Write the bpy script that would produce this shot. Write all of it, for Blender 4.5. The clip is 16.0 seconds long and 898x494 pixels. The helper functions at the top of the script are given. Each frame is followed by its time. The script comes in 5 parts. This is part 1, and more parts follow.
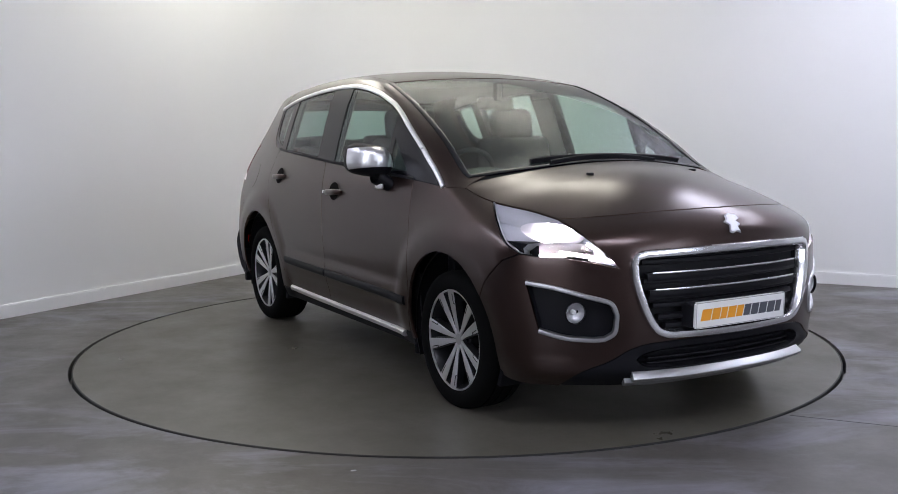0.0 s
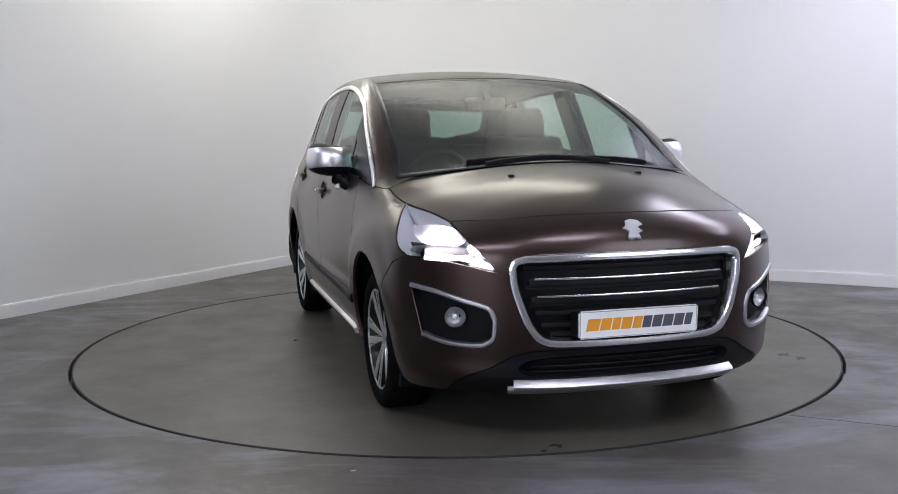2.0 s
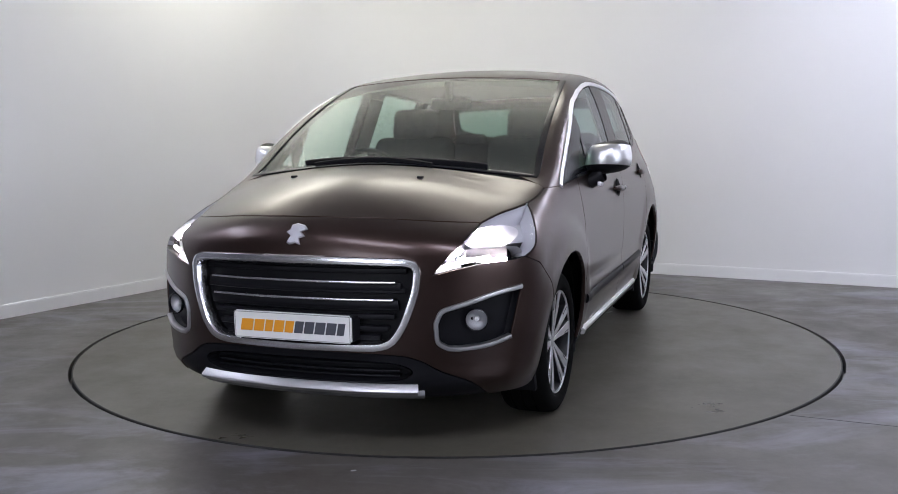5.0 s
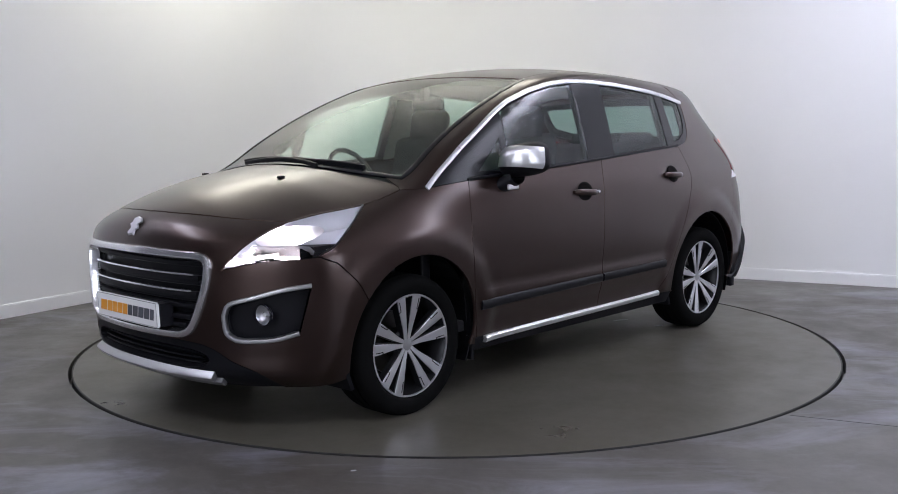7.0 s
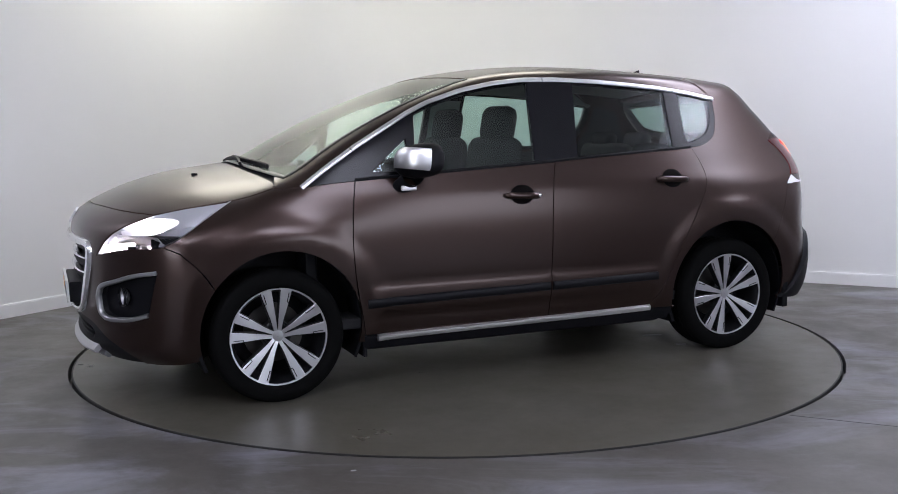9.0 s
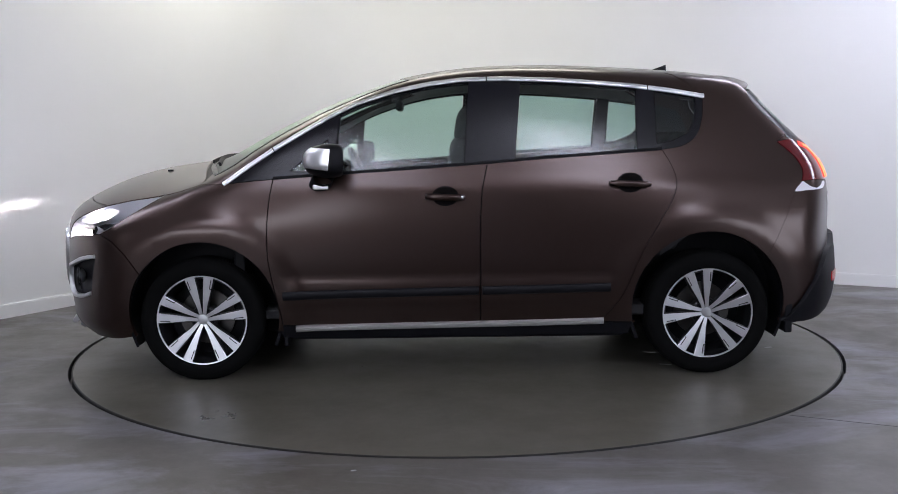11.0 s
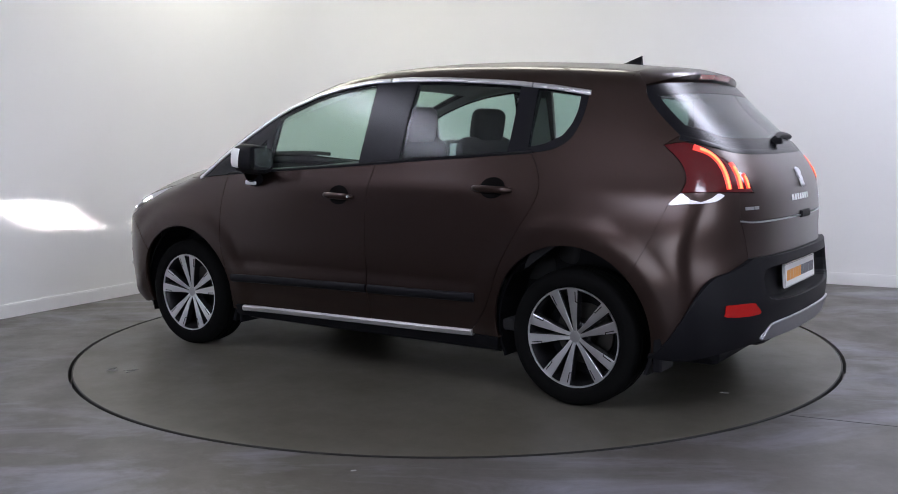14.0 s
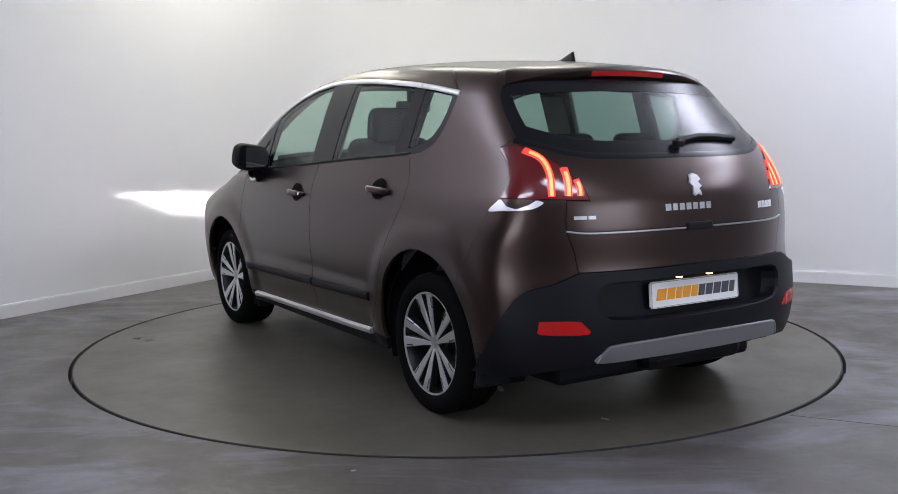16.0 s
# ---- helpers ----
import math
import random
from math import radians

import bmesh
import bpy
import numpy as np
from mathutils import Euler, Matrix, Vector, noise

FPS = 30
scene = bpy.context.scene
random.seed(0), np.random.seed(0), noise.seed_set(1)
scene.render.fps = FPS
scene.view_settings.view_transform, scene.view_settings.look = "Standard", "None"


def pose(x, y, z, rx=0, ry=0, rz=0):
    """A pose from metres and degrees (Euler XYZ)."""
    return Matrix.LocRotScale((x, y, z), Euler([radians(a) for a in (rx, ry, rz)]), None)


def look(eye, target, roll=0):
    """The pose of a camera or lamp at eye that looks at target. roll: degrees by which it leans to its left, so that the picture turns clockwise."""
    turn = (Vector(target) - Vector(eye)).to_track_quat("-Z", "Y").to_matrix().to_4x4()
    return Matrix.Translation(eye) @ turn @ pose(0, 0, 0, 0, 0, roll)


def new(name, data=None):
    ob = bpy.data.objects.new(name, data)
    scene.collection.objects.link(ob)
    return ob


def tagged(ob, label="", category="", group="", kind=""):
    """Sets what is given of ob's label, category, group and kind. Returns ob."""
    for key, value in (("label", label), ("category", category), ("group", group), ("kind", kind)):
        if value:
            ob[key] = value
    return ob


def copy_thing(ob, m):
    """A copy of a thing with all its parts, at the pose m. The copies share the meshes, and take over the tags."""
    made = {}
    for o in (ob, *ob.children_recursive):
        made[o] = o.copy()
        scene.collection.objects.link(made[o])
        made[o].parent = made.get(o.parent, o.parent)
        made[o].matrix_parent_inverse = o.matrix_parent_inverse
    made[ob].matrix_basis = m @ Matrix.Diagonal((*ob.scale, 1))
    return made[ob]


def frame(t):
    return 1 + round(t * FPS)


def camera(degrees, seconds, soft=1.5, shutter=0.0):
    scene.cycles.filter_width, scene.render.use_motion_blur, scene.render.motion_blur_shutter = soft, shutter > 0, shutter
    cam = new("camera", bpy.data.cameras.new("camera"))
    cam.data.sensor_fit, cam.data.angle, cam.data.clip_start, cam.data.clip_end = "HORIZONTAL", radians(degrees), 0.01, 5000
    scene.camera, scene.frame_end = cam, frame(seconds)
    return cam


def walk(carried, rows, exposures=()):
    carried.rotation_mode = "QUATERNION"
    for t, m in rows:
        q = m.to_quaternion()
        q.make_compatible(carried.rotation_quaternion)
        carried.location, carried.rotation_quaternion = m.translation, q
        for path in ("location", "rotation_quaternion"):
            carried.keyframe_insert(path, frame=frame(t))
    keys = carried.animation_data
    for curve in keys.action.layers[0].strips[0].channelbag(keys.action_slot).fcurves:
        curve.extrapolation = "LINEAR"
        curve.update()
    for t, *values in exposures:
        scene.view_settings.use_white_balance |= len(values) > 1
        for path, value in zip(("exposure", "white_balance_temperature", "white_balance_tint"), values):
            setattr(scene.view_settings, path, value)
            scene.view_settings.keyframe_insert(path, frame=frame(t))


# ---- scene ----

# ---- camera: stands still on its tripod ----
cam = camera(49.65, 16.0, soft=0.9)
EYE = (0.0, -5.934, 1.268)
PITCH, YAW, ROLL = radians(6.69), radians(0.347), -0.683
AIM = (EYE[0] - math.sin(YAW), EYE[1] + math.cos(YAW), EYE[2] - math.tan(PITCH))
walk(cam, [(0.0, look(EYE, AIM, ROLL)), (16.0, look(EYE, AIM, ROLL))])

# ---- light ----
scene.view_settings.exposure = 0.0
world = bpy.data.worlds.new("world")
scene.world = world
world.use_nodes = True
bg = world.node_tree.nodes["Background"]
sky = world.node_tree.nodes.new("ShaderNodeTexSky")
sky.sky_type, sky.sun_disc, sky.sun_elevation, sky.sun_rotation = "NISHITA", False, radians(35), radians(200)
world.node_tree.links.new(sky.outputs[0], bg.inputs[0])
bg.inputs[1].default_value = 0.05


DAYLIGHT = 85.0


def window_lamp(name, at, way, width, height):
    """The sky's light in a window's opening."""
    lamp = bpy.data.lights.new(name, "AREA")
    lamp.shape, lamp.size, lamp.size_y, lamp.energy, lamp.color = "RECTANGLE", width, height, DAYLIGHT, (0.80, 0.85, 1.0)
    ob = new(name, lamp)
    ob.matrix_world = look(at, at + way)
    return ob

# ---- materials ----


def mat(name, base, rough=0.5, metal=0.0, coat=0.0, emit=None, power=0.0):
    m = bpy.data.materials.new(name)
    m.use_nodes = True
    b = m.node_tree.nodes["Principled BSDF"]
    b.inputs["Base Color"].default_value = (*base, 1)
    b.inputs["Roughness"].default_value = rough
    b.inputs["Metallic"].default_value = metal
    b.inputs["Coat Weight"].default_value = coat
    b.inputs["Coat Roughness"].default_value = 0.11
    if emit:
        b.inputs["Emission Color"].default_value = (*emit, 1)
        b.inputs["Emission Strength"].default_value = power
    return m


def glass(name, tint, gloss=0.05, rough=0.11, edge_gain=0.7):
    """Thin glass: it lets tinted light through and mirrors more at a glancing angle."""
    m = bpy.data.materials.new(name)
    m.use_nodes = True
    nt = m.node_tree
    nt.nodes.clear()
    out = nt.nodes.new("ShaderNodeOutputMaterial")
    mix = nt.nodes.new("ShaderNodeMixShader")
    clear = nt.nodes.new("ShaderNodeBsdfTransparent")
    shine = nt.nodes.new("ShaderNodeBsdfGlossy")
    edge, power, gain = nt.nodes.new("ShaderNodeLayerWeight"), nt.nodes.new("ShaderNodeMath"), nt.nodes.new("ShaderNodeMath")
    edge.inputs["Blend"].default_value = 0.5
    power.operation, gain.operation = "POWER", "MULTIPLY_ADD"
    power.inputs[1].default_value = 4.5
    gain.inputs[1].default_value, gain.inputs[2].default_value = edge_gain, gloss
    nt.links.new(edge.outputs["Facing"], power.inputs[0])
    nt.links.new(power.outputs[0], gain.inputs[0])
    clear.inputs["Color"].default_value = (*tint, 1)
    shine.inputs["Roughness"].default_value = rough
    shine.inputs["Color"].default_value = (1, 1, 1, 1)
    nt.links.new(gain.outputs[0], mix.inputs[0])
    nt.links.new(clear.outputs[0], mix.inputs[1])
    nt.links.new(shine.outputs[0], mix.inputs[2])
    nt.links.new(mix.outputs[0], out.inputs[0])
    return m


def nodes_of(m):
    return m.node_tree.nodes, m.node_tree.links, m.node_tree.nodes["Principled BSDF"]


def noise_tex(m, scale, detail=4.0, rough=0.55, stretch=(1, 1, 1), turn=0.0, distort=0.0):
    """Noise in the object's own metres."""
    n, l, _ = nodes_of(m)
    co, mp, tx = n.new("ShaderNodeTexCoord"), n.new("ShaderNodeMapping"), n.new("ShaderNodeTexNoise")
    mp.inputs["Scale"].default_value = stretch
    mp.inputs["Rotation"].default_value = (0, 0, radians(turn))
    tx.inputs["Scale"].default_value, tx.inputs["Detail"].default_value, tx.inputs["Roughness"].default_value = scale, detail, rough
    tx.inputs["Distortion"].default_value = distort
    l.new(co.outputs["Object"], mp.inputs["Vector"])
    l.new(mp.outputs[0], tx.inputs["Vector"])
    return tx.outputs["Fac"]


def ramp(m, fac, stops):
    n, l, _ = nodes_of(m)
    r = n.new("ShaderNodeValToRGB")
    while len(r.color_ramp.elements) < len(stops):
        r.color_ramp.elements.new(0.5)
    for e, (p, c) in zip(r.color_ramp.elements, stops):
        e.position, e.color = p, (*c, 1) if len(c) == 3 else c
    l.new(fac, r.inputs[0])
    return r.outputs[0]


def blend(m, fac, a, b, mode="MIX"):
    n, l, _ = nodes_of(m)
    x = n.new("ShaderNodeMix")
    x.data_type, x.blend_type = "RGBA", mode
    for sock, v in ((x.inputs[0], fac), (x.inputs[6], a), (x.inputs[7], b)):
        if isinstance(v, (int, float)):
            sock.default_value = v
        elif isinstance(v, tuple):
            sock.default_value = (*v, 1)
        else:
            l.new(v, sock)
    return x.outputs[2]


def bump(m, height, strength, distance):
    n, l, b = nodes_of(m)
    k = n.new("ShaderNodeBump")
    k.inputs["Strength"].default_value, k.inputs["Distance"].default_value = strength, distance
    l.new(height, k.inputs["Height"])
    l.new(k.outputs[0], b.inputs["Normal"])


GREY = lambda v: (v, v, v)


def wall_paint(name, base):
    m = mat(name, base, 0.55)
    n, l, b = nodes_of(m)
    big = ramp(m, noise_tex(m, 0.7, 5), [(0.3, tuple(c * 0.965 for c in base)), (0.7, base)])
    l.new(big, b.inputs["Base Color"])
    bump(m, noise_tex(m, 180, 3), 0.08, 0.001)
    return m


def concrete(name, dark, light, wear_sheen, rough0, rough1, wear_sheen_low=0.58, wear_sheen_wide=0.20, wear_sheen_most=0.75):
    """Painted concrete: clouded, with pale scuffs that also carry painted-in sheen, and worn gloss."""
    m = mat(name, dark, 0.4)
    n, l, b = nodes_of(m)
    cloud = ramp(m, noise_tex(m, 0.9, 8, 0.62), [(0.30, dark), (0.70, light)])
    fine = ramp(m, noise_tex(m, 26, 6, 0.7), [(0.25, GREY(0.72)), (0.75, GREY(1.0))])
    base = blend(m, 0.8, cloud, fine, "MULTIPLY")
    swept = ramp(m, noise_tex(m, 1.0, 9, 0.68, (0.75, 1.7, 1), 25, 1.1), [(wear_sheen_low, GREY(0)), (wear_sheen_low + wear_sheen_wide, GREY(wear_sheen_most))])
    l.new(blend(m, swept, base, wear_sheen), b.inputs["Base Color"])
    l.new(ramp(m, noise_tex(m, 2.2, 7, 0.65), [(0.3, GREY(rough0)), (0.7, GREY(rough1))]), b.inputs["Roughness"])
    b.inputs["Specular IOR Level"].default_value = 0.4
    bump(m, noise_tex(m, 60, 8, 0.7), 0.12, 0.002)
    return m


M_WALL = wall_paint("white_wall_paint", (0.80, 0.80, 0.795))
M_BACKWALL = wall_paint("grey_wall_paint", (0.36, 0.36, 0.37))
# dark tone for an unseen wall, chosen to dim the car's flank
M_UNSEEN_DARKWALL = wall_paint("unseen_dark_wall_paint", (0.14, 0.14, 0.15))
M_CEILING = wall_paint("ceiling_paint", (0.82, 0.82, 0.81))
M_SKIRT = mat("skirting_paint", (0.80, 0.80, 0.80), 0.35)
# bluish patches: scuffs, and the wall's sheen on the floor painted in
M_FLOOR = concrete("painted_concrete", (0.062, 0.053, 0.043), (0.132, 0.125, 0.116), (0.24, 0.24, 0.285), 0.28, 0.52, 0.495)
M_DISC = concrete("turntable_paint", (0.082, 0.074, 0.055), (0.114, 0.107, 0.088), (0.052, 0.047, 0.036), 0.26, 0.42, 0.42, 0.40, 0.12)
# near-black, so the deck's edge reads as part of the shaded gap
M_DISCEDGE = mat("gap_shade_dark", (0.012, 0.012, 0.011), 0.6)
M_FLAKE = mat("pale_flake", (0.5, 0.5, 0.5), 0.6)
M_GAP = mat("joint_filler", (0.03, 0.03, 0.03), 0.7)
M_TUBE_WARM = mat("warm_diffuser", (0.9, 0.9, 0.88), 0.5, emit=(1.0, 0.98, 0.87), power=7.2)
M_TUBE_COOL = mat("cool_diffuser", (0.9, 0.9, 0.9), 0.5, emit=(0.87, 0.89, 1.09), power=15.0)
M_TUBE_DIM = mat("dim_diffuser", (0.9, 0.9, 0.9), 0.5, emit=(0.87, 0.89, 1.09), power=9.5)
M_PAINT = mat("brown_metallic_paint", (0.040, 0.027, 0.024), 0.33, 0.92, coat=0.70)
flake = ramp(M_PAINT, noise_tex(M_PAINT, 900, 2), [(0.3, (0.035, 0.0192, 0.0155)), (0.75, (0.062, 0.0350, 0.0285))])
M_PAINT.node_tree.links.new(flake, M_PAINT.node_tree.nodes["Principled BSDF"].inputs["Base Color"])
M_PAINT.node_tree.nodes["Principled BSDF"].inputs["Coat Roughness"].default_value = 0.22
M_CHROME = mat("chrome", (0.90, 0.90, 0.92), 0.20, 1.0)
M_SATIN = mat("satin_metal", (0.52, 0.52, 0.53), 0.38, 1.0)
M_BLACK = mat("black_plastic", (0.006, 0.006, 0.008), 0.5)
M_BLACK.node_tree.nodes["Principled BSDF"].inputs["Specular IOR Level"].default_value = 0.18
M_GLOSSBLACK = mat("gloss_black", (0.006, 0.006, 0.009), 0.26)
M_GLOSSBLACK.node_tree.nodes["Principled BSDF"].inputs["Specular IOR Level"].default_value = 0.3
M_RUBBER = mat("tyre_rubber", (0.005, 0.005, 0.005), 0.85)
M_RUBBER.node_tree.nodes["Principled BSDF"].inputs["Specular IOR Level"].default_value = 0.05
M_TRIM = mat("dark_cabin_cloth", (0.02, 0.02, 0.022), 0.85)
M_DASH = mat("dark_dashboard", (0.03, 0.032, 0.034), 0.7)
M_LINING = mat("grey_headlining", (0.35, 0.35, 0.33), 0.9)
M_GLASS = glass("window_glass", (0.66, 0.80, 0.75), 0.05, 0.20)
M_SCREEN = glass("windscreen_glass", (0.66, 0.80, 0.71), 0.075, 0.36, 0.35)
M_DARKGLASS = glass("rear_door_glass", (0.60, 0.74, 0.70), 0.05, 0.20)
M_REARGLASS = glass("rear_screen_glass", (0.34, 0.47, 0.43), 0.06, 0.24)
M_CLEAR = glass("clear_lens", (0.97, 0.97, 0.98), 0.006, 0.03, 0.06)
M_REFLECTOR = mat("lamp_reflector", (0.90, 0.88, 0.91), 0.45, 1.0)
M_LAMP = mat("xenon_lamp", (1, 1, 1), 0.3, emit=(1.0, 0.92, 1.0), power=320.0)
M_DRL = mat("daytime_strip", (1, 1, 1), 0.3, emit=(1.0, 0.9, 1.0), power=6.0)
M_RED = mat("red_lens", (0.11, 0.003, 0.006), 0.16, coat=0.6)
M_REDGLOW = mat("red_light_bar", (0.5, 0.02, 0.02), 0.3, emit=(1.0, 0.035, 0.02), power=1.6)
M_REDCORE = mat("red_light_core", (0.8, 0.2, 0.1), 0.3, emit=(1.0, 0.17, 0.05), power=3.0)
# faint emission stands in for light the red reflector throws back
M_REDREF = mat("red_reflector_added_glow", (0.32, 0.006, 0.006), 0.15, emit=(1.0, 0.02, 0.01), power=0.05)
M_PLATE = mat("white_plate", (0.82, 0.82, 0.8), 0.3)
M_ORANGE = mat("orange_print", (0.80, 0.33, 0.02), 0.4)
M_GREY = mat("dark_grey_print", (0.07, 0.075, 0.09), 0.4)
M_RIM = mat("turned_alloy", (0.74, 0.74, 0.76), 0.34, 1.0)
M_RIMDARK = mat("dark_alloy_paint", (0.018, 0.018, 0.020), 0.35, 0.5)
M_LAMPGREY = mat("lamp_housing", (0.70, 0.70, 0.73), 0.3, 0.25)
M_BEAM = mat("beam_burner", (1, 1, 1), 0.5, emit=(1.0, 0.84, 0.86), power=22000.0)
M_DRLBAR = mat("clear_bar", (0.75, 0.70, 0.68), 0.15, 0.6)
M_SKID = mat("dull_grey_metal", (0.32, 0.32, 0.33), 0.42, 0.8)
M_EMBLEM = mat("emblem_chrome", (0.62, 0.62, 0.65), 0.4, 1.0)
M_SILLTRIM = mat("brushed_chrome", (0.92, 0.92, 0.93), 0.36, 1.0)
M_FOG = mat("fog_bulb", (0.8, 0.8, 0.8), 0.2)
M_MIRROR = mat("mirror_glass", (0.9, 0.92, 0.92), 0.01, 1.0)
# near-black colour that paints the shade of the handles' finger hollows
M_RECESS_SHADE = mat("painted_recess_shade", (0.004, 0.003, 0.003), 0.8)
M_RECESS_SHADE.node_tree.nodes["Principled BSDF"].inputs["Specular IOR Level"].default_value = 0.08
M_PLATELAMP = mat("plate_lamp", (1, 1, 1), 0.5, emit=(1.0, 0.62, 0.42), power=2.5)
M_BRAKE = mat("brake_lens", (0.45, 0.01, 0.012), 0.2, coat=1.0)
M_DISCBRAKE = mat("brake_steel", (0.10, 0.095, 0.09), 0.45, 1.0)


def finish(bm, name, material, parent=None, label="", smooth=False):
    me = bpy.data.meshes.new(name)
    bmesh.ops.recalc_face_normals(bm, faces=bm.faces)
    bm.to_mesh(me)
    bm.free()
    if smooth:
        for p in me.polygons:
            p.use_smooth = True
        me.set_sharp_from_angle(angle=radians(42))
    me.materials.append(material)
    ob = new(name, me)
    ob.parent = parent
    if label:
        ob["label"] = label
    return ob


def part(name, bm, material, parent, label="", smooth=False):
    """One mesh under a thing or under a part of it."""
    return finish(bm, name, material, parent, label, smooth)


def box(bm, x0, y0, z0, x1, y1, z1):
    v = [bm.verts.new((x, y, z)) for x in (x0, x1) for y in (y0, y1) for z in (z0, z1)]
    for f in ((0, 1, 3, 2), (4, 6, 7, 5), (0, 4, 5, 1), (2, 3, 7, 6), (0, 2, 6, 4), (1, 5, 7, 3)):
        bm.faces.new([v[i] for i in f])
    return v


def soft_box(x0, y0, z0, x1, y1, z1, r=0.01, seg=2):
    bm = bmesh.new()
    box(bm, x0, y0, z0, x1, y1, z1)
    bmesh.ops.bevel(bm, geom=bm.edges[:], offset=r, segments=seg, profile=0.5, affect="EDGES")
    return bm


def lathe(profile, segments=64, axis_y=True):
    """Turns a profile of (radius, depth) round the y axis."""
    bm = bmesh.new()
    rings = []
    for r, d in profile:
        rings.append([bm.verts.new((r * math.cos(2 * math.pi * i / segments), d, r * math.sin(2 * math.pi * i / segments)))
                      for i in range(segments)])
    for a, b in zip(rings, rings[1:]):
        for i in range(segments):
            j = (i + 1) % segments
            bm.faces.new((a[i], a[j], b[j], b[i]))
    return bm

# ---- room: white walls that meet in a rounded corner ----
CORNER = Vector((-1.209, 4.231, 0))
ALONG_L = Vector((-math.cos(radians(59.55)), -math.sin(radians(59.55)), 0))
ALONG_R = Vector((math.cos(radians(-27.67)), math.sin(radians(-27.67)), 0))
HEIGHT, LONG_L, LONG_R, BEND = 3.5, 12.0, 11.0, 0.87
UP = Vector((0, 0, 1))


def wall_run(name, line, outward, material, z0, z1, thick, label, category):
    """A wall along a line of floor points, with thickness towards outward."""
    bm = bmesh.new()
    rows = []
    for p, o in zip(line, outward):
        rows.append([bm.verts.new(q) for q in (p + UP * z0, p + UP * z1, p + o * thick + UP * z1, p + o * thick + UP * z0)])
    for a, b in zip(rows, rows[1:]):
        for j in range(4):
            bm.faces.new((a[j], a[(j + 1) % 4], b[(j + 1) % 4], b[j]))
    bm.faces.new(rows[0])
    bm.faces.new(rows[-1][::-1])
    return tagged(finish(bm, name, material), label, category, kind="structure")


# OUT_L and OUT_R point out of the room
OUT_L = -(ALONG_R - ALONG_L * ALONG_R.dot(ALONG_L)).normalized()
OUT_R = -(ALONG_L - ALONG_R * ALONG_R.dot(ALONG_L)).normalized()
bend_a, bend_b = CORNER + ALONG_L * BEND, CORNER + ALONG_R * BEND
bend, bend_out = [], []
for t in np.linspace(0, 1, 17):
    bend.append(bend_a * (1 - t) ** 2 + CORNER * 2 * t * (1 - t) + bend_b * t * t)
    d = (CORNER - bend_a) * (1 - t) + (bend_b - CORNER) * t
    bend_out.append(Vector((-d.y, d.x, 0)).normalized())
end_l, end_r = CORNER + ALONG_L * LONG_L, CORNER + ALONG_R * LONG_R
far_end = end_l + ALONG_R * LONG_R
# past white_end the unseen wall is added dark, so the flank mirrors less
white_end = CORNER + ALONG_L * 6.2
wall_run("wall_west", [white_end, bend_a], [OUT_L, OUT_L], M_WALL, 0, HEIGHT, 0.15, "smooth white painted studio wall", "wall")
wall_run("wall_west_unseen", [end_l, white_end], [OUT_L, OUT_L], M_UNSEEN_DARKWALL, 0, HEIGHT, 0.15, "unseen dark grey wall added to darken what the car's flank mirrors", "wall")
wall_corner = wall_run("wall_corner", bend, bend_out, M_WALL, 0, HEIGHT, 0.15, "rounded white corner between two studio walls", "wall")
wall_run("wall_north", [bend_b, end_r], [OUT_R, OUT_R], M_WALL, 0, HEIGHT, 0.15, "smooth white painted studio wall", "wall")


def wall_with_window(name, a, b, out, at, width, z0, z1):
    """A plain wall from a to b with one window opening through it."""
    d = (b - a).normalized()
    p, q = a + d * (at - width / 2), a + d * (at + width / 2)
    w = wall_run(name, [a, p], [out, out], M_BACKWALL, 0, HEIGHT, 0.15, "plain grey wall behind the camera", "wall")
    wall_run(name + "_end", [q, b], [out, out], M_BACKWALL, 0, HEIGHT, 0.15, "plain grey wall behind the camera", "wall")
    wall_run(name + "_sill", [p, q], [out, out], M_BACKWALL, 0, z0, 0.15, "plain grey wall under a window", "wall")
    wall_run(name + "_head", [p, q], [out, out], M_BACKWALL, z1, HEIGHT, 0.15, "plain grey wall over a window", "wall")
    return (p + q) / 2 + UP * (z0 + z1) / 2


mid_e = wall_with_window("wall_east", end_r, far_end, -OUT_L, 6.6, 3.4, 0.95, 2.65)
mid_s = wall_with_window("wall_south", far_end, end_l, -OUT_R, 6.2, 3.4, 0.95, 2.65)
window_lamp("daylight_east", mid_e, OUT_L, 3.3, 1.65)
window_lamp("daylight_south", mid_s, OUT_R, 3.3, 1.65)
for q in wall_corner.data.polygons:
    q.use_smooth = True
wall_corner.data.set_sharp_from_angle(angle=radians(30))
for nm, line, out in (("baseboard_west", [end_l, bend_a], [OUT_L, OUT_L]), ("baseboard_corner", bend, bend_out), ("baseboard_north", [bend_b, end_r], [OUT_R, OUT_R])):
    inner = [p - o * 0.016 for p, o in zip(line, out)]
    wall_run(nm, inner, out, M_SKIRT, 0.0, 0.088, 0.0155, "white painted skirting board", "skirting")
    wall_run(nm + "_cap", [p + o * 0.004 for p, o in zip(inner, out)], out, M_SKIRT, 0.088, 0.097, 0.0115, "bevelled cap of the white skirting", "skirting")

